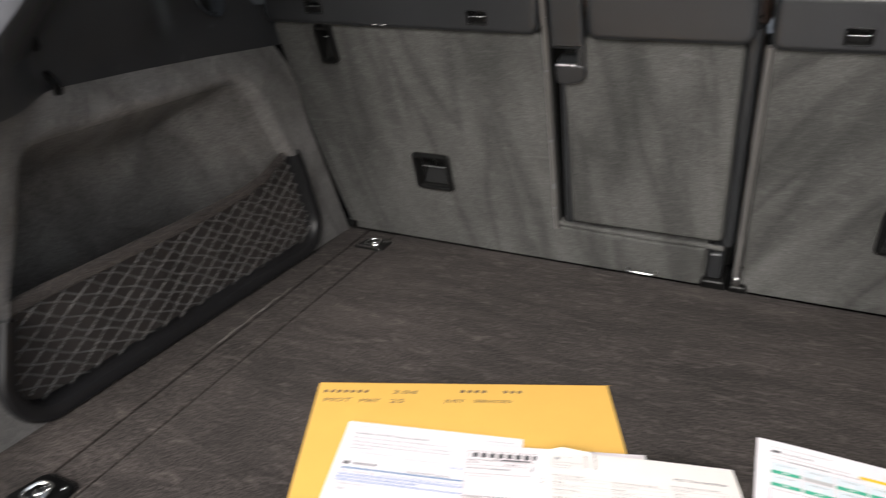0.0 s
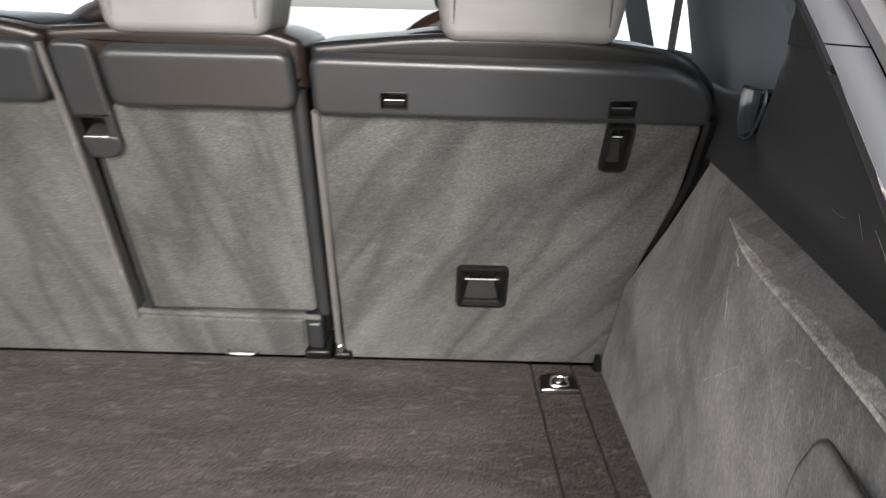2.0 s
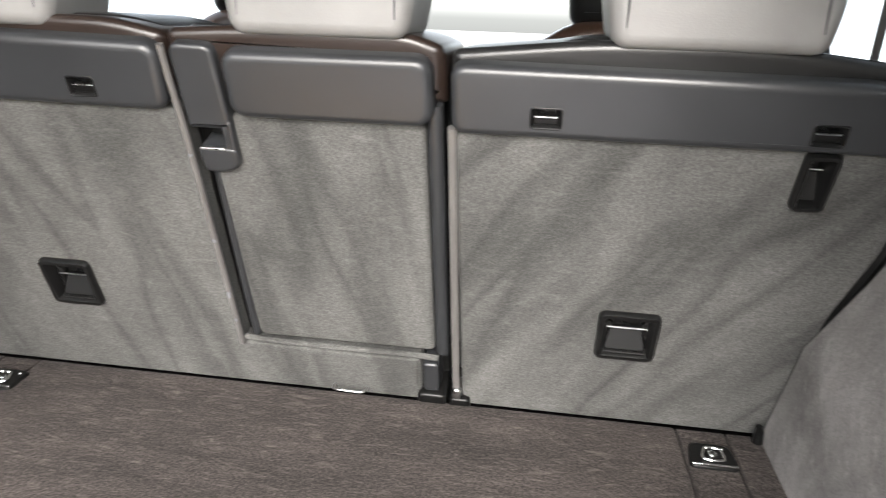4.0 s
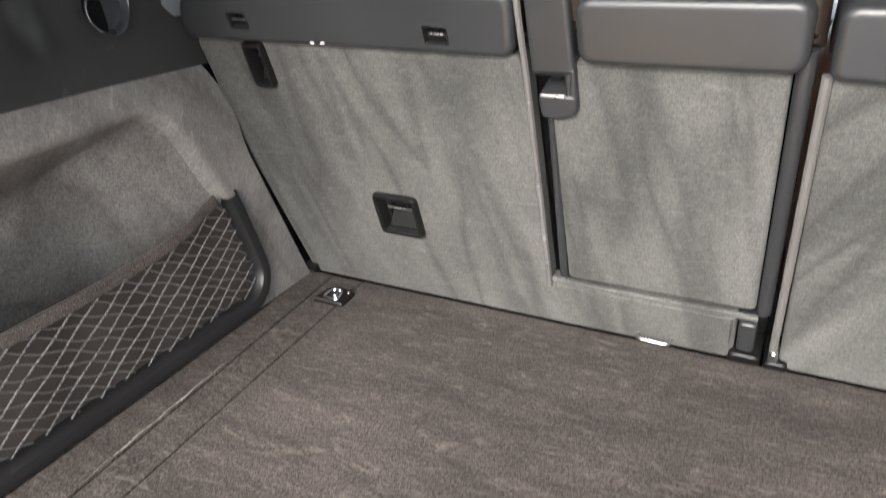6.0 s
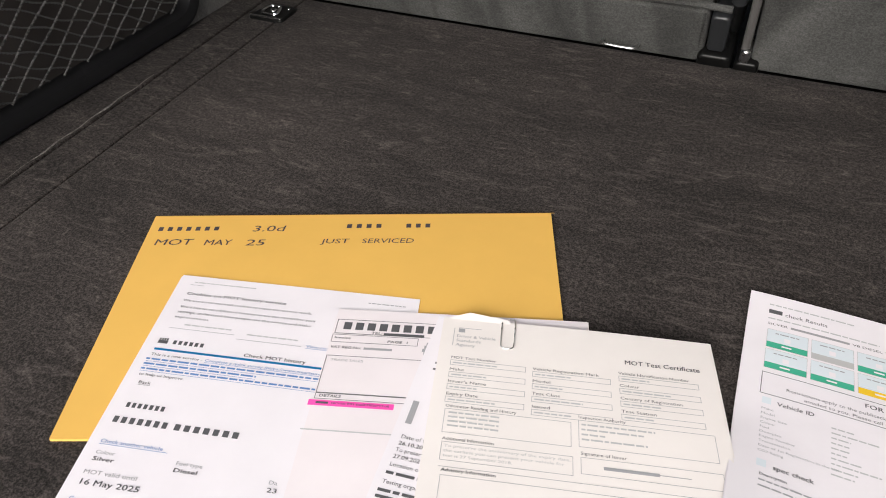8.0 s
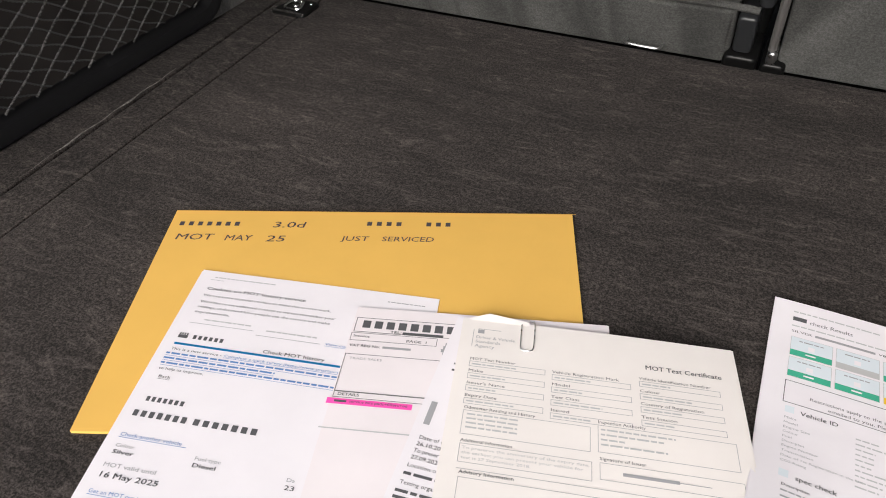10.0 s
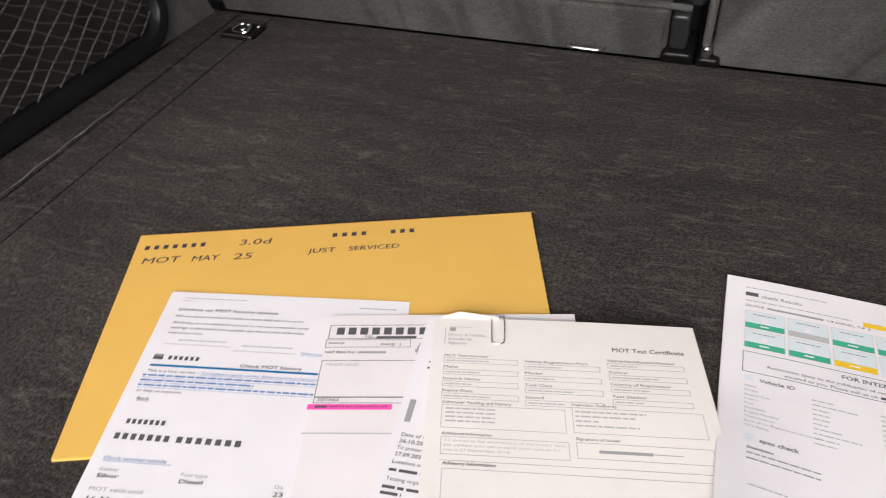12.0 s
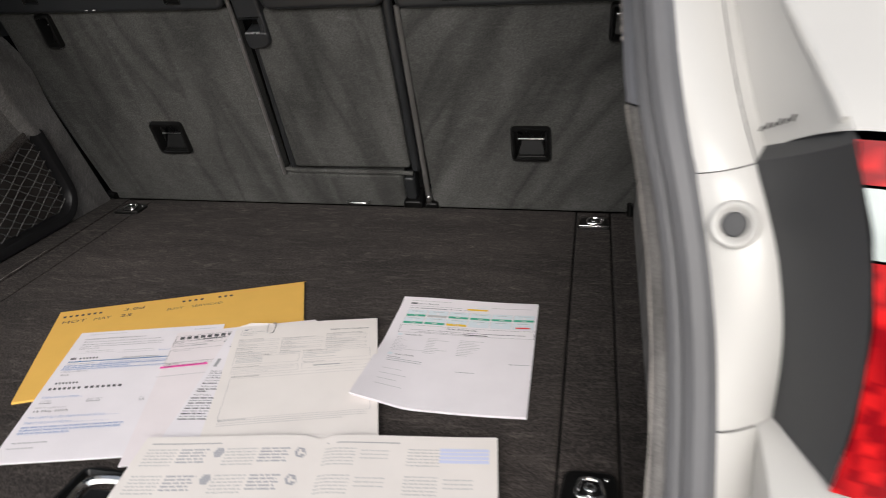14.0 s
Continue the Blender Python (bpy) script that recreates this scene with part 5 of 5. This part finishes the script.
class Sheet:
    """A printed sheet of paper lying in the boot. u runs right and v down, in millimetres, from its top left corner."""

    def __init__(self, name, corner, angle, w, h, z, mat, label, category, curl=None, under=0, thick=0.0005, cells=(14, 18), skew=0.0, taper=0.0, spread=(1, 0, 1, 0)):
        self.o, self.w, self.h, self.z, self.taper = Vector(corner), w, h, z, taper
        a = radians(angle)
        self.r, self.dn = Vector((math.cos(a), math.sin(a))), Vector((math.sin(a + radians(skew)), -math.cos(a + radians(skew))))
        self.curl = curl or (lambda u, v: 0.0)
        self.ob = thing(name, label, category, at=(*(self.o + self.r * w / 2000 + self.dn * h / 2000), 0))
        self.ink, self.spread = {}, spread
        part("sheet", self.leaf(0, 0, 0, thick, cells), mat, self.ob)
        for k in range(under):
            part("sheet", self.leaf(random.uniform(-1.2, 1.5), random.uniform(-1.0, 1.5), -0.0004 * (k + 1), thick, cells), mat, self.ob)

    def at(self, u, v, d=0.0):
        x = self.w / 2 + (u - self.w / 2) * (1 - self.taper * v / self.h)
        p = self.o + self.r * (x / 1000) + self.dn * (v / 1000)
        return (p.x, p.y, self.z + self.curl(u / self.w, v / self.h) + d)

    def leaf(self, du, dv, dz, thick, cells):
        bm = bmesh.new()
        nu, nv = cells
        top = [[bm.verts.new(self.at(self.w * i / nu + du, self.h * j / nv + dv, dz)) for i in range(nu + 1)] for j in range(nv + 1)]
        low = [[bm.verts.new(v.co - Vector((0, 0, thick))) for v in row] for row in top]
        ring_faces(bm, top, False)
        ring_faces(bm, low, False)
        edge = lambda g: g[0] + [r[-1] for r in g[1:]] + g[-1][-2::-1] + [r[0] for r in g[-2:0:-1]]
        ring_faces(bm, [edge(top), edge(low)])
        return bm

    def pen(self, mat):
        if mat not in self.ink:
            self.ink[mat] = bmesh.new()
        return self.ink[mat]

    def spot(self, u, v):
        su, ou, sv, ov = self.spread
        return su * u + ou, sv * v + ov

    def block(self, u, v, w, h, mat, lift):
        bm = self.pen(mat)
        m = max(1, int(w / 14))
        k = max(1, int(h / 14))
        g = [[bm.verts.new(self.at(u + w * i / m, v + h * j / k, lift)) for i in range(m + 1)] for j in range(k + 1)]
        ring_faces(bm, g, False)

    def bar(self, u, v, w, h, mat=None, lift=0.00025):
        a, b = self.spot(u, v)
        self.block(a, b, w * self.spread[0], h if h < 8 else h * self.spread[2], mat or GREYINK, lift)

    def outline(self, u, v, w, h, t=0.35, mat=None):
        (a, b), (c, d) = self.spot(u, v), self.spot(u + w, v + h)
        for x in ((a, b, c - a, t), (a, d - t, c - a, t), (a, b, t, d - b), (c - t, b, t, d - b)):
            self.block(*x, mat or GREYINK, 0.0003)

    def text(self, u, v, body, size, mat=None, bold=False, width=None, shear=0.0, lift=0.0003):
        """A line of text with its foot at v; width squeezes it to that many millimetres."""
        verts, faces = glyphs(body, bold)
        bm = self.pen(mat or INK)
        span = max(p.x for p in verts)
        fx = width / span if width else size * 1.38
        fy = size * 1.38
        u, v = self.spot(u, v)
        made = [bm.verts.new(self.at(u + p.x * fx + shear * p.y * fy, v - p.y * fy, lift + p.z)) for p in verts]
        for f in faces:
            bm.faces.new([made[i] for i in f])

    def letters(self, u, v, w, h, n, mat=None, stroke=0.6):
        """A name that is not spelt out: one plain upright bar for each letter."""
        pitch = w / n
        for k in range(n):
            self.bar(u + pitch * (k + 0.1), v, pitch * stroke, h, mat or PENINK)

    def words(self, u, v, w, size, mat=None, seed=0):
        """Writing that cannot be read: short plain bars with gaps between them."""
        rnd = random.Random(seed + int(u * 7 + v * 13))
        x = u
        while x < u + w:
            k = min(rnd.uniform(2.5, 8) * size / 1.8, u + w - x)
            self.bar(x, v - size, max(0.6, k), size * 0.72, mat)
            x += k + size * 0.55

    def done(self):
        for mat, bm in self.ink.items():
            p = part("printing", bm, mat, self.ob, smooth=False)
            p["kind"] = "stuff"
            p["label"] = mat.name.replace("_", " ") + " print"


# padded brown envelope
env = Sheet("envelope", (-0.3110, 0.5220), 23.9, 381, 256, 0.0035, MANILA, "large manila envelope with handwriting, under the papers", "envelope", lambda u, v: 0.0015 * math.sin(math.pi * u) * math.sin(math.pi * v), thick=0.0028, taper=0.043)
env.letters(8, 18, 62, 6, 7, PENINK, 0.5)
env.text(98, 26, "3.0d", 9, PENINK, width=31, shear=0.15)
env.letters(187, 16, 37, 6, 4, PENINK, 0.5)
env.letters(243, 16, 27, 6, 3, PENINK, 0.5)
env.text(10, 45, "MOT", 9, PENINK, width=36, shear=0.12)
env.text(57, 46, "MAY", 8.5, PENINK, width=26, shear=0.12)
env.text(96, 47, "25", 9, PENINK, width=18, shear=0.15)
env.text(167, 45, "JUST", 7, PENINK, width=25, shear=0.1)
env.text(204, 45, "SERVICED", 7, PENINK, width=48, shear=0.12)
env.bar(0.5, 0.4, 384, 0.8, ink("envelope_fold", (0.55, 0.32, 0.08)), 0.0003)
env.done()

# vehicle history print-out
p1 = Sheet("printed_page", (-0.2265, 0.4630), 15.05, 210, 300, 0.0055, WHITEPAPER, "white vehicle history print-out lying on the envelope", "paper", lambda u, v: 0.002 * (1 - u) * v, under=3, skew=4.0, spread=(1, 0, 0.972, 0))
p1.words(14, 9, 55, 1.6, FAINTINK)
p1.bar(11, 11.2, 12, 0.4, GREYINK)
p1.words(168, 12, 32, 1.4, GREYINK)
p1.text(12, 24, "Cookies on MOT history service", 3.4, bold=True, width=88)
p1.text(12, 32, "We use some essential cookies to make this service work.", 2.6, INK, width=112)
p1.text(12.5, 40, "We'd like to set additional cookies so we can remember your", 2.6, INK, width=117)
p1.text(12.5, 46, "settings, understand how people use the service and make", 2.6, INK, width=114)
p1.text(12.5, 52, "improvements.", 2.6, INK, width=30)
p1.words(24, 60, 40, 1.8, FAINTINK)
p1.words(78, 63, 42, 1.8, FAINTINK)
p1.bar(13, 63.5, 55, 0.45, GREYINK)
p1.bar(71, 67.5, 53, 0.45, GREYINK)
p1.text(128, 68, "View coo", 2.6, BLUEINK, width=19)
p1.bar(128, 68.8, 20, 0.3, BLUEINK)
p1.bar(10, 78, 8, 3.2, INK)
for k in range(4):
    p1.bar(10.3 + 2 * k, 75.6, 1.3, 2.2, INK)
p1.letters(22, 76.8, 27, 4.0, 6, INK)
p1.text(82, 85, "Check MOT history", 3.4, bold=True, width=50)
p1.bar(10, 86.5, 136, 2.1, BLUERULE)
p1.text(10, 94.5, "This is a new service -", 2.6, INK, width=42)
p1.text(54, 94.5, "Complete a quick survey (https://www.smartsurv", 2.6, BLUEINK, width=92)
p1.bar(54, 95.3, 92, 0.3, BLUEINK)
for k, (u, w) in enumerate(((8, 138), (8, 90), (8, 138))):
    p1.words(u, 99.5 + 5 * k, w, 2.2, BLUEINK, k)
    p1.bar(u, 100.4 + 5 * k, w, 0.3, BLUEINK)
p1.text(9, 115, "to help us improve.", 2.6, INK, width=36)
p1.text(12, 123, "Back", 2.8, INK, width=10)
p1.bar(12, 123.8, 10, 0.3, INK)
p1.letters(12, 141, 31, 4.2, 7, INK)
p1.letters(8, 154, 43, 5.2, 7, INK)
p1.letters(54, 154, 50, 5.2, 7, INK)
p1.text(8, 177, "Check another vehicle", 3.0, BLUEINK, width=46)
p1.bar(8, 177.9, 50, 0.35, BLUEINK)
p1.text(9, 186, "Colour", 2.9, GREYINK, width=14)
p1.text(9, 191.5, "Silver", 3.2, bold=True, width=16)
p1.text(67, 186, "Fuel type", 2.9, GREYINK, width=19)
p1.text(67, 191.5, "Diesel", 3.2, bold=True, width=17)
p1.text(133, 190, "Da", 2.9, GREYINK, width=6)
p1.text(133, 196, "23", 3.4, bold=True, width=7)
p1.text(8, 202, "MOT valid until", 3.3, GREYINK, width=38)
p1.text(8, 210, "16 May 2025", 4.2, bold=True, width=43)
p1.text(8, 222, "Get an MOT reminder (https://www.gov.uk/mot", 2.9, BLUEINK, width=92)
p1.bar(8, 223, 110, 0.35, BLUEINK)
p1.text(8, 233, "Download test certificates", 2.9, BLUEINK, width=56)
p1.bar(8, 234, 100, 0.35, BLUEINK)
for k in range(3):
    p1.words(8, 243 + 6 * k, (120, 118, 60)[k], 2.3, BLUEINK, k)
    p1.bar(8, 244 + 6 * k, (120, 118, 60)[k], 0.3, BLUEINK)
p1.words(10, 274, 40, 2.2, GREYINK)
p1.words(8, 284, 30, 1.8, GREYINK)
p1.done()

# parts invoice
inv = Sheet("printed_page", (-0.0790, 0.4800), 19.2, 200, 297, 0.0070, PINKPAPER, "white parts invoice with a pink highlighted line", "paper", lambda u, v: 0.0006 * math.exp(-((v - 0.44) / 0.012) ** 2), under=2, spread=(1, -3, 0.915, 0.8))
inv.outline(5, 12, 196, 17, 0.5, INK)
inv.letters(10, 15.2, 96, 8.6, 10, INK, 0.66)
inv.letters(110, 15.2, 84, 8.6, 8, INK, 0.66)
inv.text(34, 28, "TEL:", 2.6, bold=True, width=9)
inv.bar(44, 25.8, 32, 2.4, INK)
inv.words(86, 28, 60, 2.4, INK)
inv.outline(4, 30, 68, 9, 0.4, INK)
inv.text(6, 35, "Invoice", 2.4, INK, bold=True, width=13)
inv.text(48, 37, "PAGE  1", 2.6, INK, bold=True, width=16)
inv.text(5, 46, "VAT REG No:", 2.6, INK, bold=True, width=24)
inv.bar(31, 43.6, 22, 2.2, GREYINK)
for k in range(5):
    inv.bar(76 + abs(k - 2) * 1.4, 34 + 3.6 * k, 18 - abs(k - 2) * 2.8, 3.2, GREYINK)
inv.outline(4, 54, 76, 40, 0.45, INK)
inv.text(8, 60, "TRADE SALES", 2.3, GREYINK, width=25)
inv.outline(4, 93, 100, 6.5, 0.4, INK)
inv.text(7, 97.5, "DETAILS", 2.5, INK, bold=True, width=16)
inv.bar(-0.5 + 1, 100.5, 62, 5.0, PINKINK, 0.0002)
inv.bar(6, 102.3, 9, 1.8, INK, 0.0005)
inv.text(17, 104, "service bits pads+filters+oil", 2.3, INK, width=42, lift=0.0005)
# no print: a faint bar painting the shade along the fold
inv.bar(0.5, 128, 205, 1.0, FAINTINK)
inv.done()

# older certificate, its left edge alone in view
old = Sheet("printed_page", (0.000, 0.504), 8.9, 200, 297, 0.0084, WHITEPAPER, "white test certificate showing one printed edge", "paper", lambda u, v: 0.0, spread=(1, -3, 0.77, 20))
old.words(20, 30, 10, 2.6, INK)
old.words(14, 38, 14, 2.4, INK)
old.words(14, 46, 16, 2.4, INK)
old.bar(9, 86, 4.5, 26, GREYINK)
for v, body, bold, w in ((128, "Date of th", False, 19), (135, "26.10.2019", True, 22), (142, "To preserve ti", False, 25), (149, "27.09.2020.", True, 22), (157, "Location of t", False, 24)):
    old.text(10 - 0.02 * (v - 128), v, body, 3.2, INK, bold, w)
old.words(9, 165, 28, 3.0, INK)
old.text(9, 174, "Testing organis", 3.0, INK, False, 27)
old.words(8, 182, 36, 3.0, INK)
old.words(8, 188, 14, 3.0, INK)
old.text(8, 199, "MOT test n", 3.2, INK, False, 22)
for k in range(9):
    old.words(7, 207 + 7 * k, 30 + 4 * (k % 3), 2.6 if k % 2 else 3.0, INK if k % 2 == 0 else GREYINK, k)
old.done()

# test certificate on cream paper, clipped, one corner lifted
mot = Sheet("printed_page", (0.0055, 0.5030), 15.7, 203, 292, 0.0106, CREAMPAPER, "cream test certificate held by a paper clip, corner lifted", "paper", lambda u, v: -0.0035 * max(0, u - 0.6) * max(0, 1 - v * 3) + 0.0006 * math.sin(v * 9) * (1 - v) + 0.0015 * u * (1 - u), under=4, skew=1.9, taper=0.015, spread=(0.985, -5, 0.9, 0))
mot.bar(18, 13, 5, 4, GREYINK)
mot.bar(18, 12, 18, 0.4, GREYINK)
mot.bar(14.5, 13, 0.4, 20, GREYINK)
for k, body in enumerate(("Driver & Vehicle", "Standards", "Agency")):
    mot.text(17, 23.5 + 5 * k, body, 3.0, GREYINK, False, (30, 19, 15)[k])
mot.text(145, 35, "MOT Test Certificate", 4.2, INK, True, 54)
rows = ((("MOT Test Number", 34), ("Vehicle Registration Mark", 48), ("Vehicle Identification Number", 50)), (("Make", 11), ("Model", 13), ("Colour", 14)), (("Issuer's Name", 28), ("Test Class", 20), ("Country of Registration", 43)), (("Expiry Date", 23), ("Issued", 13), ("Test Station", 24)))
for j, row in enumerate(rows):
    for i, (body, w) in enumerate(row):
        u, v = (15, 77, 140)[i], (48, 51.5, 46.5)[i] + 12.6 * j
        mot.text(u, v, body, 2.5, INK, False, w)
        mot.outline(u, v + 1.5, 57, 5.6, 0.35, GREYINK)
        mot.words(u + 2, v + 5.4, (34, 26, 20)[(i + j) % 3], 1.7, FAINTINK, i + j)
mot.text(16, 97.5, "Odometer Reading and History", 2.5, INK, False, 50)
mot.outline(16, 99, 89, 22, 0.35, GREYINK)
for k in range(4):
    mot.words(19, 103.5 + 4 * k, 36, 1.9, FAINTINK, k)
mot.text(17, 127.5, "Additional Information", 2.5, INK, False, 35)
mot.outline(17, 129, 89, 16, 0.35, GREYINK)
for k, body in enumerate(("To preserve the anniversary of the expiry date,", "the earliest you can present your vehicle for", "test is 27 September 2018.")):
    mot.text(19, 133.5 + 4.2 * k, body, 2.2, FAINTINK, False, (84, 80, 46)[k])
mot.text(110, 94.5, "Inspection Authority", 2.5, INK, False, 32)
mot.outline(110, 96, 92, 24, 0.35, GREYINK)
for k in range(4):
    mot.words(112, 101 + 4.4 * k, (50, 42, 16, 44)[k], 1.9, FAINTINK, k)
mot.text(111, 126.5, "Signature of Issuer", 2.5, INK, False, 30)
mot.outline(111, 128.5, 92, 14, 0.35, GREYINK)
mot.bar(126, 134.5, 36, 2.4, GREYINK)
mot.bar(160, 135.5, 22, 0.5, GREYINK)
mot.bar(17, 150, 186, 0.35, GREYINK)
mot.text(19, 152.6 + 1.5, "Advisory Information", 2.6, INK, True, 36)
mot.outline(19, 157, 184, 98, 0.35, GREYINK)
for k, w in enumerate((178, 180, 150)):
    mot.bar(20, 259 + 4.6 * k, w, 0.5, GREYINK)
mot.words(20, 258, 34, 1.8, GREYINK)
mot.done()
clip = thing("paper_clip", "steel paper clip on the cream certificate", "paper clip", at=mot.at(48, 20))
wire = [(50, 2, 0.0012), (50, 24, 0.0012), (51.5, 28, 0.0012), (55, 29, 0.0012), (58.5, 28, 0.0012), (60, 24, 0.0012), (60, 0, 0.0012), (58, -3, 0.0004), (55, -4, -0.001), (52, -3, -0.002), (51, 2, -0.003), (52, 18, -0.003)]
part("wire", tube(smooth_path([mot.at(u - 4, v, d) for u, v, d in wire], 5), 0.00045, n=6), STEEL, clip)
fold = bmesh.new()
g = [[fold.verts.new(mot.at(u, v, d)) for u, v, d in row] for row in (((4, 1, 0.0008), (20, -5, 0.0022), (52, -1, 0.0012)), ((6, 2, 0.0004), (20, 2, 0.0006), (52, 3, 0.0006)))]
ring_faces(fold, g, False)
part("folded_corner", fold, CREAMPAPER, mot.ob)

# vehicle check print-out
hpi = Sheet("printed_page", (0.2240, 0.6345), 1.7, 206.5, 285, 0.0045, WHITEPAPER, "white vehicle check print-out with green and amber boxes", "paper", lambda u, v: 0.016 * max(0, 0.32 - u) * max(0, v - 0.45) * 6 + 0.0012 * math.sin(u * 5 + 1) + 0.003 * max(0, 0.1 - v) * 8 * (1 - u), under=4, skew=0.3, taper=-0.02, spread=(1, -0.5, 0.935, 0))
hpi.words(15, 13, 62, 1.8, FAINTINK)
hpi.bar(15, 17.6, 10, 4.2, INK)
hpi.text(27, 22.5, "check Results", 3.8, INK, False, 31)
hpi.words(15, 29, 80, 1.8, FAINTINK)
hpi.text(15, 35.5, "SILVER", 2.4, INK, False, 15)
hpi.bar(32, 33.3, 42, 2.3, GREYINK)
hpi.text(76, 35.5, "V8 DIESEL TIP S", 2.4, INK, False, 32)
hpi.bar(103, 27, 31, 5, AMBERINK)
hpi.words(140, 22, 60, 1.8, FAINTINK)
colours = ((GREENINK, PALEBOX, GREENINK, GREENINK, GREENINK, GREENINK), (GREENINK, GREENINK, AMBERINK, PALEBOX, PALEBOX, REDINK))
for j in range(2):
    for i in range(6):
        u, v = 15.5 + 31.8 * i, 41 + 23.5 * j
        hpi.bar(u, v, 29.5, 21.5, PALEBOX, 0.0002)
        hpi.outline(u, v, 29.5, 21.5, 0.3, FAINTINK)
        hpi.words(u + 6, v + 5, 17, 1.5, GREYINK, i + j)
        hpi.bar(u + 12.5, v + 8, 4.5, 4.5, WHITEPAPER, 0.0003)
        if not (j == 1 and i == 5):
            hpi.bar(u, v + 15, 29.5, 6.2, colours[j][i] if colours[j][i] is not PALEBOX else FAINTINK if i == 1 else PALEBOX, 0.0003)
        else:
            hpi.bar(u + 5, v + 15, 20, 4, REDINK, 0.0003)
        if colours[j][i] in (GREENINK, AMBERINK):
            hpi.bar(u + 11, v + 17.2, 7, 1.5, WHITEPAPER, 0.0004)
hpi.outline(15, 91, 192, 23, 0.5, INK)
hpi.text(83, 99, "FOR INTERNAL", 4.0, INK, True, 44)
hpi.text(32, 106, "Restrictions apply to the publication of certain DVLA", 2.8, INK, False, 100)
hpi.words(134, 106, 60, 2.0, INK)
hpi.text(44, 111.5, "emailed to you. Please call us on", 2.8, INK, False, 62)
hpi.bar(108, 109, 34, 2.4, INK)
hpi.bar(17, 117, 6, 6, PALEBOX)
hpi.text(27, 123, "Vehicle ID", 3.6, INK, True, 24)
for k, (body, w) in enumerate((("Make", 8), ("Model", 9), ("Engine Size", 17), ("Colour", 10), ("Fuel", 6), ("Doorplan", 14), ("Engine Number", 23), ("Transmission", 20), ("Date of 1st Registration in the UK", 50), ("CO2 Rating", 16))):
    hpi.text(17, 129.5 + 4.6 * k, body, 2.0, GREYINK, False, w)
    hpi.words(62, 129.5 + 4.6 * k, (14, 30, 12, 11, 11, 10, 18, 30, 16, 14)[k], 1.6, FAINTINK, k)
    hpi.words(106, 129.5 + 4.6 * k, (34, 20, 28, 24, 30, 26, 18, 22, 16, 14)[k], 1.6, FAINTINK, k)
hpi.bar(17, 178, 6, 6, PALEBOX)
hpi.text(27, 184, "spec check", 3.6, INK, True, 25)
hpi.text(19, 192, "Description", 2.2, INK, True, 17)
for k in range(2):
    hpi.words(19, 197 + 5 * k, 46, 1.7, GREYINK, k)
hpi.words(178, 187, 26, 2.0, GREYINK)
hpi.words(112, 214, 24, 1.8, GREYINK)
for k in range(4):
    hpi.words(20, 225 + 14 * k, 24 + 10 * (k % 2), 1.5, FAINTINK, k)
hpi.done()

# open service booklet sheet
book = Sheet("service_record", (0.0290, 0.2440), 8.6, 393, 190, 0.0135, CREAMPAPER, "open two-page service record with stamped blocks", "booklet", lambda u, v: -0.006 * math.exp(-((u - 0.5) / 0.03) ** 2) - 0.003 * v + 0.004 * math.sin(math.pi * u) ** 2, under=3, cells=(24, 12))
STAMP = ink("grey_stamp_ink", (0.42, 0.42, 0.45))
BLUESTAMP = ink("pale_blue_stamp_ink", (0.62, 0.66, 0.85))
for page in (0, 1):
    u0 = 10 + 198 * page
    book.bar(u0, 12, 80, 1.6, GREYINK)
    for col in (0, 1):
        for row in (0, 1, 2, 3):
            u, v = u0 + 90 * col, 24 + 42 * row
            for k in range(6):
                book.words(u, v + 5 * k, 34, 1.9, FAINTINK, k + row)
            if page == 0:
                for k in range(5):
                    book.words(u + 38, v + 1 + 5 * k, 32 - 3 * (k % 2), 3.0, STAMP, k)
                for k in range(5):
                    book.bar(u + 76 - abs(k - 2) * -1.2, v - 3 + 3 * k, 12 - abs(k - 2) * 2.4, 2.7, STAMP)
            elif col == 1 and row == 0:
                for k in range(4):
                    book.bar(u + 34, v - 4 + 6 * k, 52, 4.8, BLUESTAMP)
            else:
                for k in range(3):
                    book.words(u + 40, v + 3 + 6 * k, 30, 1.8, FAINTINK, k)
book.done()
